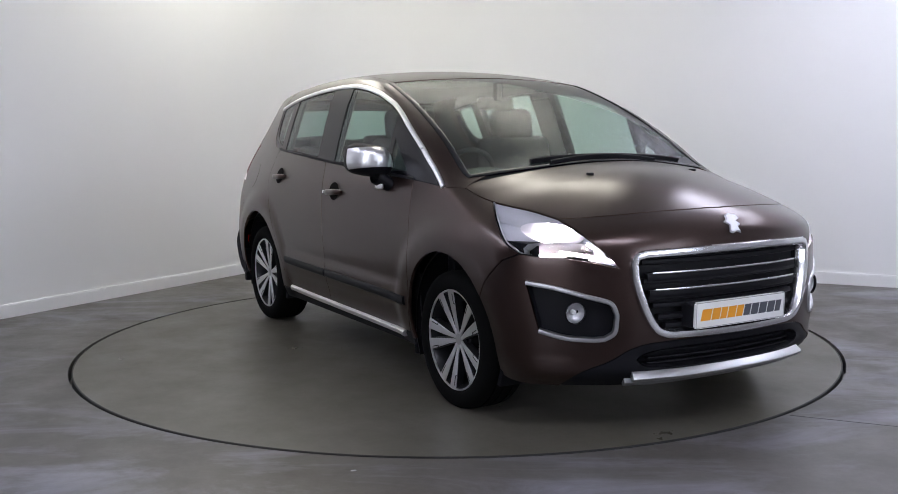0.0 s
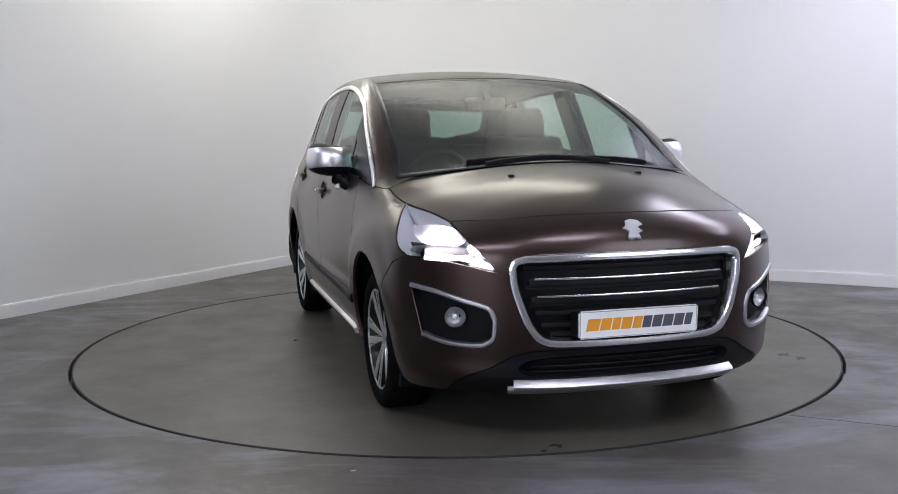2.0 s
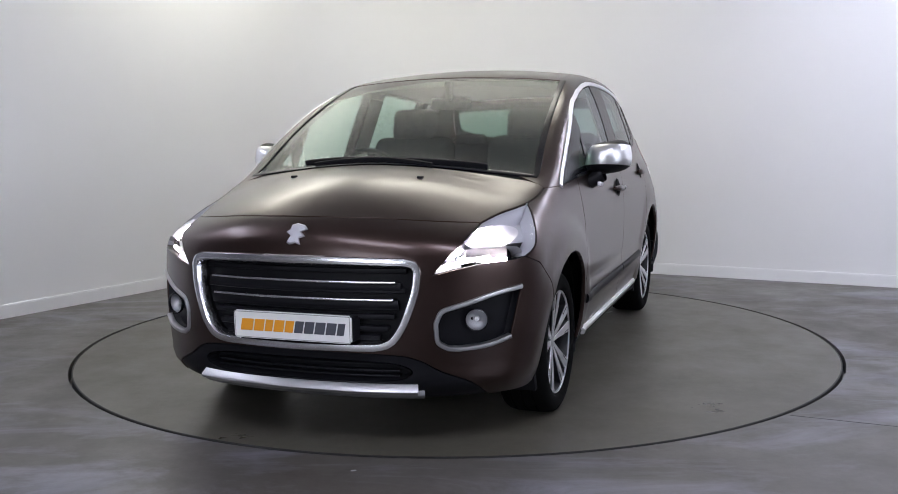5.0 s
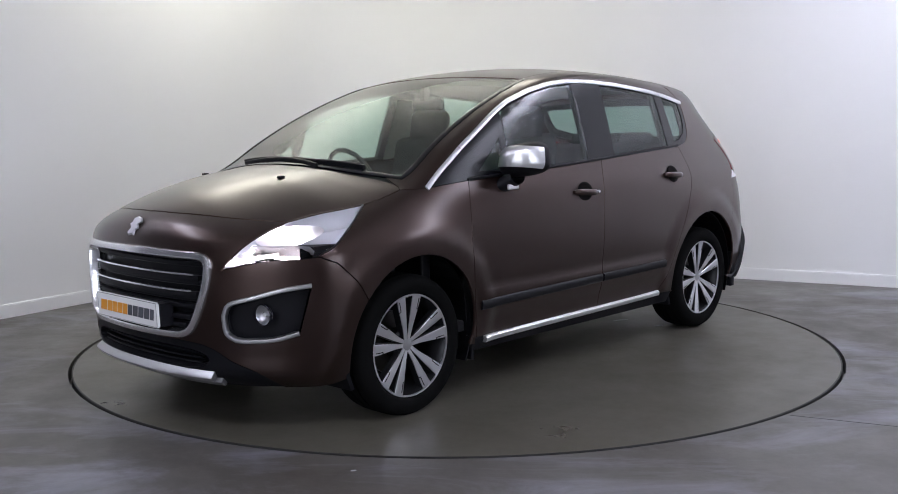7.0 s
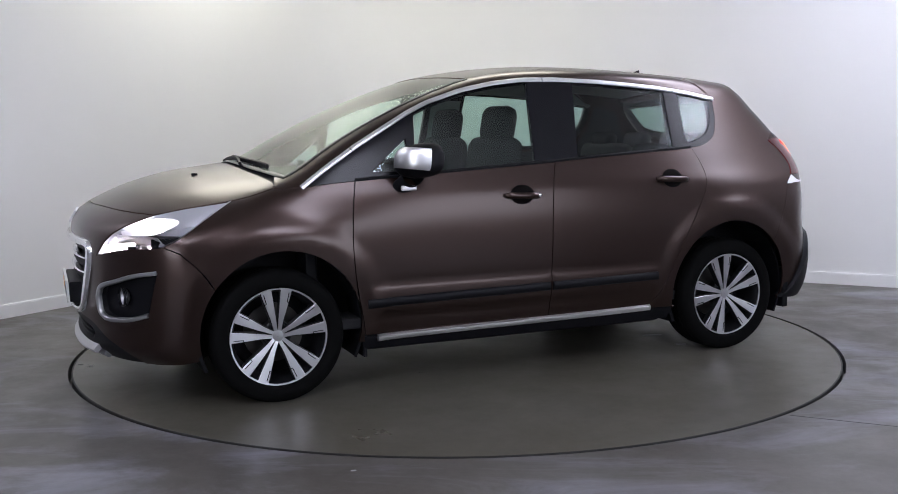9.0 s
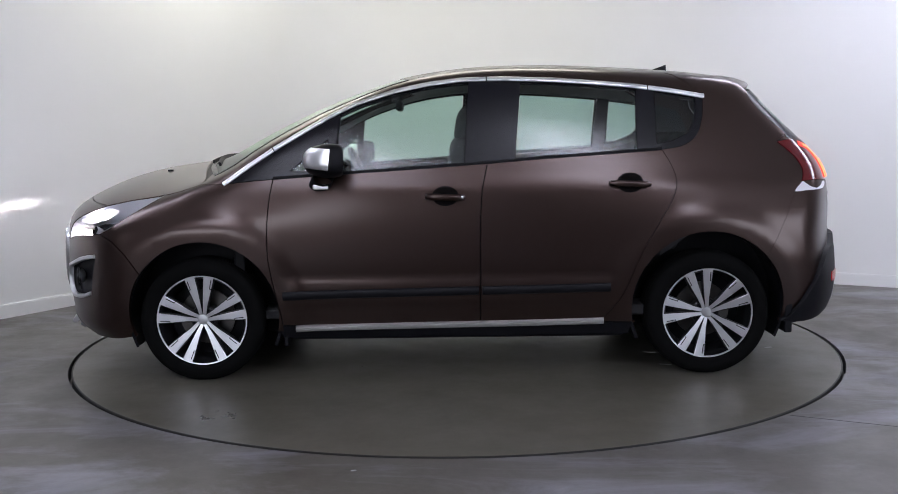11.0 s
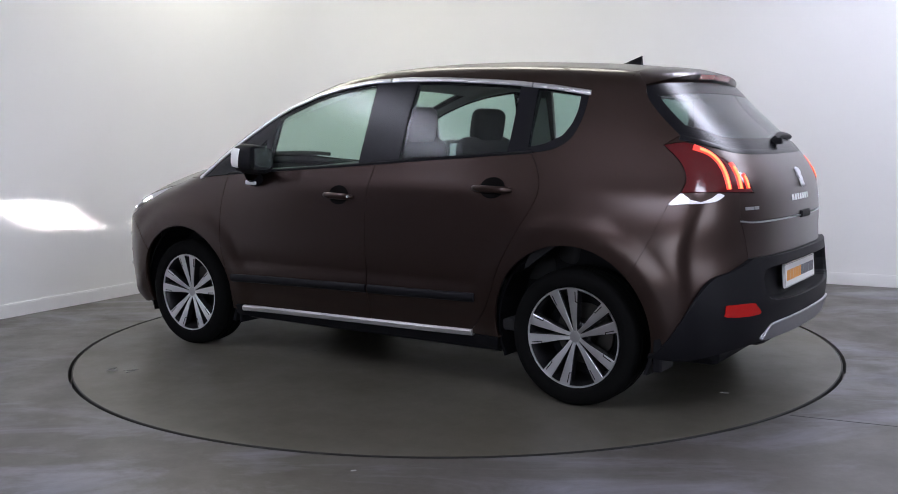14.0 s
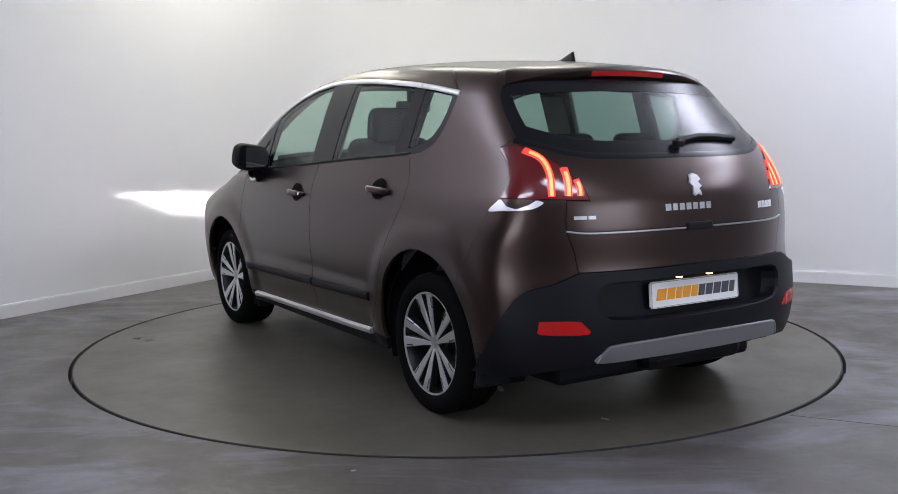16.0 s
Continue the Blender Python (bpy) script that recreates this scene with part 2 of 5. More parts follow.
# floor with a round pit for the turntable
RADIUS = 2.239
bm = bmesh.new()
outer = [bm.verts.new(p) for p in (end_l + OUT_L * 0.2, CORNER + (OUT_L + OUT_R) * 0.2, end_r + OUT_R * 0.2, far_end - (OUT_L + OUT_R) * 0.2)]
hole = [bm.verts.new(((RADIUS + 0.012) * math.cos(2 * math.pi * i / 160), (RADIUS + 0.012) * math.sin(2 * math.pi * i / 160), 0)) for i in range(160)]
edges = [bm.edges.new((outer[i], outer[(i + 1) % 4])) for i in range(4)] + [bm.edges.new((hole[i], hole[(i + 1) % 160])) for i in range(160)]
bmesh.ops.triangle_fill(bm, edges=edges, use_beauty=True)
for f in list(bm.faces):
    if f.calc_center_median().length < RADIUS * 0.9:
        bm.faces.remove(f)
low = [bm.verts.new(v.co - UP * 0.08) for v in hole]
for i in range(160):
    bm.faces.new((hole[i], hole[(i + 1) % 160], low[(i + 1) % 160], low[i]))
bm.faces.new(low)
floor = tagged(finish(bm, "floor", M_FLOOR), "scuffed grey painted concrete floor with bluish sheen painted in", "floor", kind="structure")
# sawn joint in the concrete
for a, b in ((Vector((1.488, -1.715, 0)), Vector((4.6, -3.15, 0))),):
    side = Vector((-(b - a).y, (b - a).x, 0)).normalized() * 0.003
    bm = bmesh.new()
    v = [bm.verts.new(p) for p in (a - side, b - side, b + side, a + side)]
    w = [bm.verts.new(q.co + UP * 0.0008) for q in v]
    bm.faces.new(w)
    for i in range(4):
        bm.faces.new((v[i], v[(i + 1) % 4], w[(i + 1) % 4], w[i]))
    tagged(finish(bm, "floor_joint", M_GAP), "thin dark filled joint in the concrete", "floor joint", kind="structure")
wall_slab = bmesh.new()
v = [wall_slab.verts.new(p + UP * HEIGHT) for p in (end_l + OUT_L * 0.2, CORNER + (OUT_L + OUT_R) * 0.2, end_r + OUT_R * 0.2, far_end - (OUT_L + OUT_R) * 0.2)]
w = [wall_slab.verts.new(q.co + UP * 0.15) for q in v]
wall_slab.faces.new(v)
wall_slab.faces.new(w)
for i in range(4):
    wall_slab.faces.new((v[i], v[(i + 1) % 4], w[(i + 1) % 4], w[i]))
tagged(finish(wall_slab, "ceiling", M_CEILING), "white painted studio ceiling", "ceiling", kind="structure")

# turntable: a deck with a dark ring that paints the gap's shade wider
bm = bmesh.new()
rings = [[bm.verts.new((r * math.cos(2 * math.pi * i / 160), r * math.sin(2 * math.pi * i / 160), z)) for i in range(160)] for r, z in ((RADIUS - 0.014, 0), (RADIUS - 0.014, -0.06))]
bm.faces.new(rings[0])
for i in range(160):
    bm.faces.new((rings[0][i], rings[0][(i + 1) % 160], rings[1][(i + 1) % 160], rings[1][i]))
turntable = new("turntable")
tagged(turntable, "round grey turntable deck set flush in the floor", "turntable")
part("deck", bm, M_DISC, turntable)
bm = bmesh.new()
rings = [[bm.verts.new((r * math.cos(2 * math.pi * i / 160), r * math.sin(2 * math.pi * i / 160), z)) for i in range(160)] for r, z in ((RADIUS - 0.0138, -0.06), (RADIUS - 0.0138, 0.0003), (RADIUS - 0.0085, 0.0003), (RADIUS - 0.006, -0.002), (RADIUS - 0.006, -0.06))]
for a, b in zip(rings, rings[1:]):
    for i in range(160):
        bm.faces.new((a[i], a[(i + 1) % 160], b[(i + 1) % 160], b[i]))
part("edge_ring", bm, M_DISCEDGE, turntable, "dark ring painted to widen the gap's shaded line")

# pale flakes: one on the floor, two stuck to the deck


def flake(x, y, long_, wide, turn, parent, seed):
    rnd = random.Random(seed)
    bm = bmesh.new()
    n = 11
    low, top = [], []
    for i in range(n):
        a = 2 * math.pi * i / n
        r = rnd.uniform(0.6, 1.0)
        p = Vector((long_ * r * math.cos(a), wide * r * math.sin(a), 0))
        low.append(bm.verts.new(p + UP * 0.0002))
        top.append(bm.verts.new(p * 0.9 + UP * 0.002))
    bm.faces.new(top)
    for i in range(n):
        bm.faces.new((low[i], low[(i + 1) % n], top[(i + 1) % n], top[i]))
    ob = finish(bm, "flake", M_FLAKE, parent)
    ob.matrix_basis = pose(x, y, 0.0005, 0, 0, turn)
    return ob


tagged(flake(-0.394, -2.378, 0.014, 0.007, 20, None, 1), "tiny pale paint flake lying on the grey floor", "flake")
flake(-1.14, 0.46, 0.07, 0.022, -20, turntable, 2)["label"] = "pale flake stuck to the deck"
flake(-1.14, 0.754, 0.05, 0.010, -20, turntable, 3)
flake(-1.822, 0.37, 0.03, 0.012, 10, turntable, 4)

# ceiling lights: twin-tube fittings
FITTINGS = [(-1.85, 2.15, 59.5, M_TUBE_WARM), (0.2, 1.5, -27.7, M_TUBE_WARM), (-3.75, -1.5, 59.5, M_TUBE_DIM),
            (3.3, 0.2, -27.7, M_TUBE_COOL), (5.5, -1.1, -27.7, M_TUBE_COOL), (1.7, -4.6, -27.7, M_TUBE_COOL), (-1.3, -4.9, -27.7, M_TUBE_COOL)]


def ceiling_light(material):
    bm = soft_box(-1.20, -0.32, 0.0, 1.20, 0.32, 0.05, 0.01)
    body = finish(bm, "ceiling_light", M_SKIRT)
    bm = soft_box(-1.17, -0.29, -0.028, 1.17, 0.29, -0.001, 0.012)
    part("diffuser", bm, material, body, "glowing opal diffuser")
    return body


made = {}
for x, y, turn, material in FITTINGS:
    m = pose(x, y, HEIGHT - 0.052, 0, 0, turn)
    if material in made:
        copy_thing(made[material], m)
    else:
        made[material] = ceiling_light(material)
        made[material].matrix_basis = m
        cool = material is M_TUBE_COOL
        tagged(made[material], "long ceiling light with a glowing %s diffuser" % ("cool white" if cool else "pale bluish" if material is M_TUBE_DIM else "warm white"), "ceiling light", "ceiling lights")

# ---- the car's skin: one smooth solid, from which every panel is cut ----
# car space: x forward, y to the car's left, z up; axles at x = +-1.3065


def spline(points):
    """A smooth curve through (a, b) pairs, b as a function of a."""
    xs = np.array([p[0] for p in points], float)
    ys = np.array([p[1] for p in points], float)
    d = np.diff(ys) / np.diff(xs)
    m = np.concatenate([[d[0]], (d[:-1] * np.diff(xs)[1:] + d[1:] * np.diff(xs)[:-1]) / (xs[2:] - xs[:-2]), [d[-1]]])
    for i in range(len(d)):
        if abs(d[i]) < 1e-9:
            m[i] = m[i + 1] = 0

    def at(x):
        x = np.asarray(x, float)
        i = np.clip(np.searchsorted(xs, x) - 1, 0, len(xs) - 2)
        h = xs[i + 1] - xs[i]
        t = np.clip((x - xs[i]) / h, -0.5, 1.5)
        out = np.where(t < 0, ys[i] + m[i] * t * h, np.where(t > 1, ys[i + 1] + m[i + 1] * (t - 1) * h,
              (2 * t**3 - 3 * t**2 + 1) * ys[i] + (t**3 - 2 * t**2 + t) * h * m[i]
              + (-2 * t**3 + 3 * t**2) * ys[i + 1] + (t**3 - t**2) * h * m[i + 1]))
        return out
    return at


ROOFLINE = spline([(-2.1, 1.53), (-1.6, 1.572), (-1.25, 1.610), (-0.9, 1.636), (-0.5, 1.652), (-0.2, 1.648), (0.05, 1.626),
                   (0.3, 1.582), (0.5, 1.52), (0.71, 1.44), (0.91, 1.35), (1.11, 1.25), (1.27, 1.165), (1.36, 1.132), (1.5, 1.112),
                   (1.67, 1.088), (1.8, 1.058), (1.92, 1.020), (2.05, 0.962), (2.15, 0.908), (2.25, 0.84), (2.35, 0.75)])
CROWN = spline([(-2.1, 0.12), (-0.2, 0.11), (0.5, 0.08), (1.15, 0.11), (1.3, 0.15), (1.45, 0.21), (1.6, 0.25), (1.8, 0.28), (2.2, 0.22)])
SWEEP = spline([(-2.1, 0.0), (-0.2, 0.0), (0.2, 0.12), (0.7, 0.17), (1.2, 0.18), (1.5, 0.12), (1.8, 0.10), (2.2, 0.14)])
FLANK = spline([(0.12, 0.80), (0.22, 0.845), (0.3, 0.872), (0.44, 0.893), (0.52, 0.902), (0.6, 0.913), (0.75, 0.920), (0.9, 0.914),
                (0.99, 0.902), (1.06, 0.882), (1.2, 0.842), (1.4, 0.777), (1.55, 0.715), (1.7, 0.64)])
TAPER_F = spline([(0.2, 0.010), (0.7, 0.006), (0.85, 0.018), (1.0, 0.05), (1.1, 0.055), (1.7, 0.055)])
TAPER_R = spline([(0.2, 0.014), (0.6, 0.010), (0.8, 0.022), (0.95, 0.035), (1.2, 0.055), (1.45, 0.068), (1.7, 0.068)])
NOSE = spline([(0.1, 1.95), (0.2, 2.09), (0.27, 2.17), (0.36, 2.185), (0.5, 2.20), (0.7, 2.195), (0.8, 2.19), (0.9, 2.18), (1.1, 2.13)])
TAIL = spline([(0.1, -1.90), (0.22, -2.02), (0.32, -2.10), (0.45, -2.135), (0.6, -2.13), (0.72, -2.115), (0.9, -2.11), (1.02, -2.09),
               (1.1, -2.05), (1.18, -1.985), (1.3, -1.865), (1.42, -1.74), (1.52, -1.65), (1.65, -1.55)])


def phi(p):
    """Below 0 inside the skin, above 0 outside."""
    x, y, z = p[:, 0], np.abs(p[:, 1]), p[:, 2]
    ahead, behind = np.maximum(x - 0.3, 0), np.maximum(-0.3 - x, 0)
    flank = y - (FLANK(z) - TAPER_F(z) * ahead**2 - TAPER_R(z) * behind**2)
    # swage over the door strips, and full shoulders over the wheels
    along = np.clip((0.90 - x) / 0.08, 0, 1) * np.clip((x + 0.84) / 0.08, 0, 1)
    step = np.clip((0.552 - z) / 0.055, 0, 1) * np.clip((z - 0.36) / 0.06, 0, 1)
    flank = flank - 0.010 * along * step * step * (3 - 2 * step)
    flank = flank - 0.014 * np.exp(-((x + 1.36) / 0.40) ** 2 - ((z - 0.83) / 0.13) ** 2) - 0.014 * np.exp(-((x - 1.35) / 0.30) ** 2 - ((z - 0.79) / 0.10) ** 2)
    for cx, cz in ((1.30, 0.345), (-1.3065, 0.36)):
        lip = np.clip((0.56 - np.hypot(x - cx, z - cz)) / 0.11, 0, 1)
        flank = flank - 0.013 * lip * lip * (3 - 2 * lip)
    nose = x - (NOSE(z) - 0.18 * y**2 - 0.40 * y**4)
    xs = x + SWEEP(x) * y**2
    slope = (ROOFLINE(xs + 0.02) - ROOFLINE(xs - 0.02)) / 0.04
    top = (z - (ROOFLINE(xs) - CROWN(x) * y**2)) / np.sqrt(1 + slope**2)
    lean = (TAIL(z + 0.02) - TAIL(z - 0.02)) / 0.04
    tail = (TAIL(z) + 0.16 * y**2 + 0.25 * y**4 - x) / np.sqrt(1 + lean**2)
    k = 0.026
    q = np.stack([flank, nose, top, tail]) / k
    m = q.max(0)
    return k * (m + np.log(np.exp(q - m).sum(0)))


def normals(p):
    e = 2e-3
    g = np.stack([phi(p + np.eye(3)[i] * e) - phi(p - np.eye(3)[i] * e) for i in range(3)], 1)
    return g / np.maximum(np.linalg.norm(g, axis=1, keepdims=True), 1e-9)


def meet(origin, way, far=3.0):
    """Where rays from inside leave the skin."""
    lo, hi = np.zeros(len(origin)), np.full(len(origin), far)
    for _ in range(34):
        mid = (lo + hi) / 2
        inside = phi(origin + way * mid[:, None]) < 0
        lo, hi = np.where(inside, mid, lo), np.where(inside, hi, mid)
    return origin + way * lo[:, None]


def flat(n, *cols):
    return np.stack([np.broadcast_to(np.asarray(c, float), n) for c in cols], 1)


# views: 2D points drawn in a view -> points on the skin
def lift(view, pts):
    a, b = np.array([p[0] for p in pts], float), np.array([p[1] for p in pts], float)
    n = len(a)
    if view == "side":
        return meet(flat(n, a, 0, b), flat(n, 0, 1, 0))
    if view == "front":
        return meet(flat(n, 0.6, a, b), flat(n, 1, 0, 0))
    if view == "rear":
        return meet(flat(n, -0.9, a, b), flat(n, -1, 0, 0))
    return meet(flat(n, a, b, 0.5), flat(n, 0, 0, 1))


# unrollings: skin -> flat sheet and back
def to_sheet(kind, p):
    x, y, z = p[:, 0], p[:, 1], p[:, 2]
    if kind == "ring":
        return np.stack([x, 0.8 * np.arctan2(z - 0.75, y)], 1)
    if kind == "nose":
        return np.stack([0.95 * np.arctan2(y, x - 1.0), z], 1)
    if kind == "tail":
        return np.stack([0.95 * np.arctan2(y, -1.0 - x), z], 1)
    if kind == "side":
        return np.stack([x, z], 1)
    return np.stack([x, y], 1)


def from_sheet(kind, s):
    a, b = s[:, 0], s[:, 1]
    n = len(a)
    if kind == "ring":
        return meet(flat(n, a, 0, 0.75), flat(n, 0, np.cos(b / 0.8), np.sin(b / 0.8)))
    if kind == "nose":
        return meet(flat(n, 1.0, 0, b), flat(n, np.cos(a / 0.95), np.sin(a / 0.95), 0))
    if kind == "tail":
        return meet(flat(n, -1.0, 0, b), flat(n, -np.cos(a / 0.95), np.sin(a / 0.95), 0))
    if kind == "side":
        return meet(flat(n, a, 0, b), flat(n, 0, 1, 0))
    return meet(flat(n, a, b, 0.5), flat(n, 0, 0, 1))


def smooth_line(pts, steps=8):
    """A Catmull-Rom curve through a few points of any dimension."""
    p = np.array(pts, float)
    if len(p) < 3:
        return np.concatenate([p[:1] + (p[1:] - p[:1]) * t for t in np.linspace(0, 1, steps + 1)[:, None, None]])
    q = np.concatenate([[2 * p[0] - p[1]], p, [2 * p[-1] - p[-2]]])
    out = []
    for i in range(len(p) - 1):
        for t in np.linspace(0, 1, steps, endpoint=False):
            a, b, c, d = q[i:i + 4]
            out.append(0.5 * (2 * b + (c - a) * t + (2 * a - 5 * b + 4 * c - d) * t**2 + (3 * b - a - 3 * c + d) * t**3))
    return np.array(out + [p[-1]])


def drawn(view, pts, steps=8):
    """A smooth curve drawn in a view, laid on the skin."""
    return lift(view, smooth_line(pts, steps))


def joined(*runs):
    """One closed outline from runs of skin points, end to start."""
    out = []
    for r in runs:
        for p in r:
            if not out or np.linalg.norm(out[-1] - p) > 2e-3:
                out.append(p)
    if np.linalg.norm(out[0] - out[-1]) < 2e-3:
        out.pop()
    return np.array(out)


def flip(p):
    q = np.array(p, float)
    q[:, 1] *= -1
    return q


def both_sides(half):
    """A closed outline from its half on the car's left, which runs from centre line to centre line."""
    return joined(half, flip(half)[::-1])


def shrunk(s, gap):
    """An outline of a sheet drawn in by a gap."""
    area = 0.5 * np.sum(s[:, 0] * np.roll(s[:, 1], -1) - np.roll(s[:, 0], -1) * s[:, 1])
    if area < 0:
        s = s[::-1]
    d = np.roll(s, -1, 0) - s
    d /= np.maximum(np.linalg.norm(d, axis=1, keepdims=True), 1e-9)
    nrm = np.stack([-d[:, 1], d[:, 0]], 1)
    b = nrm + np.roll(nrm, 1, 0)
    b /= np.maximum((b**2).sum(1, keepdims=True), 0.6) / 2
    return s + b * gap


from mathutils.geometry import delaunay_2d_cdt


def inside(poly, pts):
    x, y = pts[:, 0][:, None], pts[:, 1][:, None]
    x0, y0 = poly[:, 0], poly[:, 1]
    x1, y1 = np.roll(x0, -1), np.roll(y0, -1)
    cross = ((y0 > y) != (y1 > y)) & (x < (x1 - x0) * (y - y0) / np.where(y1 == y0, 1e-9, y1 - y0) + x0)
    return cross.sum(1) % 2 == 1


def panel(name, sheet, outline, material, parent, label="", holes=(), gap=0.0025, depth=0.018, step=0.035, lower=0.0, mirror=False):
    """A pressed panel of the skin: outline and holes are skin points. lower: how far it lies under the skin. depth: its turned-in edge."""
    loops = [shrunk(to_sheet(sheet, outline), gap)] + [shrunk(to_sheet(sheet, h), -gap) for h in holes]
    pts, edges = [], []
    for lp in loops:
        n0 = len(pts)
        pts += [tuple(q) for q in lp]
        edges += [(n0 + i, n0 + (i + 1) % len(lp)) for i in range(len(lp))]
    a, b = loops[0].min(0), loops[0].max(0)
    gx, gy = np.meshgrid(np.arange(a[0] + step / 2, b[0], step), np.arange(a[1] + step / 2, b[1], step))
    gx[1::2] += step / 2
    grid = np.stack([gx.ravel(), gy.ravel()], 1)
    keep = inside(loops[0], grid)
    for lp in loops[1:]:
        keep &= ~inside(lp, grid)
    rim = np.array(pts)
    if len(grid):
        keep &= np.array([np.min(((rim - g) ** 2).sum(1)) > (0.4 * step) ** 2 for g in grid])
    pts += [tuple(q) for q in grid[keep]]
    v2, e2, f2, *_ = delaunay_2d_cdt([Vector(q) for q in pts], edges, [], 0, 1e-6)
    v2 = np.array([tuple(q) for q in v2])
    mid = np.array([v2[list(f)].mean(0) for f in f2])
    ok = inside(loops[0], mid)
    for lp in loops[1:]:
        ok &= ~inside(lp, mid)
    faces = [list(f) for f, k in zip(f2, ok) if k]
    pos = from_sheet(sheet, v2)
    nrm = normals(pos)
    pos = pos - nrm * lower
    # face winding outward
    f0 = faces[len(faces) // 2]
    g = np.cross(pos[f0[1]] - pos[f0[0]], pos[f0[2]] - pos[f0[0]])
    if g @ nrm[f0[0]] < 0:
        faces = [f[::-1] for f in faces]
    # edge flange turned inwards
    count = {}
    for f in faces:
        for i in range(len(f)):
            e = (f[i], f[(i + 1) % len(f)])
            count[e] = count.get(e, 0) + 1
    rim_edges = [e for e in count if (e[1], e[0]) not in count]
    verts, vn = [tuple(q) for q in pos], [tuple(q) for q in nrm]
    if depth:
        for e0, e1 in rim_edges:
            i = len(verts)
            p0, p1 = pos[e0], pos[e1]
            out = np.cross(p1 - p0, nrm[e0])
            out /= max(np.linalg.norm(out), 1e-9)
            if depth < 0:
                out = -out
            soft = [nrm[e0] * 0.5 + out * 0.8, nrm[e1] * 0.5 + out * 0.8]
            verts += [tuple(p0), tuple(p1), tuple(p1 - nrm[e1] * depth), tuple(p0 - nrm[e0] * depth)]
            vn += [tuple(soft[0]), tuple(soft[1]), tuple(out), tuple(out)]
            faces.append([i, i + 3, i + 2, i + 1])
    if mirror:
        verts, vn = [(a, -b, c) for a, b, c in verts], [(a, -b, c) for a, b, c in vn]
        faces = [f[::-1] for f in faces]
    me = bpy.data.meshes.new(name)
    me.from_pydata(verts, [], faces)
    for q in me.polygons:
        q.use_smooth = True
    me.normals_split_custom_set_from_vertices(vn)
    me.materials.append(material)
    ob = new(name, me)
    ob.parent = parent
    if label:
        ob["label"] = label
    return ob


def pair(name, sheet, outline, material, parents, label="", **more):
    """The same panel on both flanks; parents: one, or one for each flank."""
    ps = parents if isinstance(parents, (list, tuple)) else (parents, parents)
    return [panel(name, sheet, outline, material, ps[i], label, mirror=bool(i), **more) for i in (0, 1)]


def strip(name, pts, width, proud, material, parent, label="", sink=0.006, closed=False, mirror=False, nrm=None, shift=0.0):
    """A moulding along a line of the skin: rounded across."""
    p = np.array(pts, float)
    n = normals(p) if nrm is None else nrm
    if closed:
        tan = np.roll(p, -1, 0) - np.roll(p, 1, 0)
    else:
        tan = np.gradient(p, axis=0)
    tan /= np.maximum(np.linalg.norm(tan, axis=1, keepdims=True), 1e-9)
    side = np.cross(tan, n)
    side /= np.maximum(np.linalg.norm(side, axis=1, keepdims=True), 1e-9)
    prof = [(-0.5, -sink), (-0.5, 0.35 * proud), (-0.36, 0.85 * proud), (0, proud), (0.36, 0.85 * proud), (0.5, 0.35 * proud), (0.5, -sink)]
    bm = bmesh.new()
    rows = [[bm.verts.new(p[i] + side[i] * (u * width + shift) + n[i] * h) for u, h in prof] for i in range(len(p))]
    m = len(rows)
    for i in range(m if closed else m - 1):
        a, b = rows[i], rows[(i + 1) % m]
        for j in range(len(prof) - 1):
            bm.faces.new((a[j], a[j + 1], b[j + 1], b[j]))
    if not closed:
        bm.faces.new(rows[0])
        bm.faces.new(rows[-1][::-1])
    if mirror:
        for v in bm.verts:
            v.co.y *= -1
    return part(name, bm, material, parent, label, smooth=True)


def strips(name, pts, width, proud, material, parents, label="", **more):
    ps = parents if isinstance(parents, (list, tuple)) else (parents, parents)
    return [strip(name, pts, width, proud, material, ps[i], label, mirror=bool(i), **more) for i in (0, 1)]


def arch(cx, a0, a1, r=0.385, n=22, zc=0.345):
    """An arc round a wheel, in the side view."""
    return [(cx + r * math.cos(radians(a)), zc + r * math.sin(radians(a))) for a in np.linspace(a0, a1, n)]

# ---- the car ----
car = new("car")
tagged(car, "brown metallic compact crossover car with chrome trim on a turntable", "car")

# lines of the body, in the side view (x, z)
CANT = [(1.19, 1.02), (1.07, 1.105), (0.91, 1.21), (0.75, 1.302), (0.62, 1.375), (0.5, 1.43), (0.31, 1.49), (0.13, 1.527),
        (-0.05, 1.548), (-0.26, 1.551), (-0.52, 1.541), (-0.7, 1.528), (-0.93, 1.508), (-1.13, 1.482), (-1.31, 1.451)]
BELT = [(1.19, 1.02), (1.05, 1.035), (0.84, 1.05), (0.48, 1.072), (0.18, 1.09), (-0.12, 1.108), (-0.41, 1.13), (-0.7, 1.148), (-0.98, 1.165)]
QUARTER_END = [(-0.98, 1.165), (-1.07, 1.172), (-1.175, 1.188), (-1.255, 1.235), (-1.295, 1.32), (-1.308, 1.40), (-1.31, 1.451)]
cant3, belt3, qend3 = drawn("side", CANT), drawn("side", BELT), drawn("side", QUARTER_END)


def near(kind, pts, steps=6):
    """A smooth curve through points close to the skin, laid on it."""
    return from_sheet(kind, smooth_line(to_sheet(kind, np.array(pts, float)), steps))


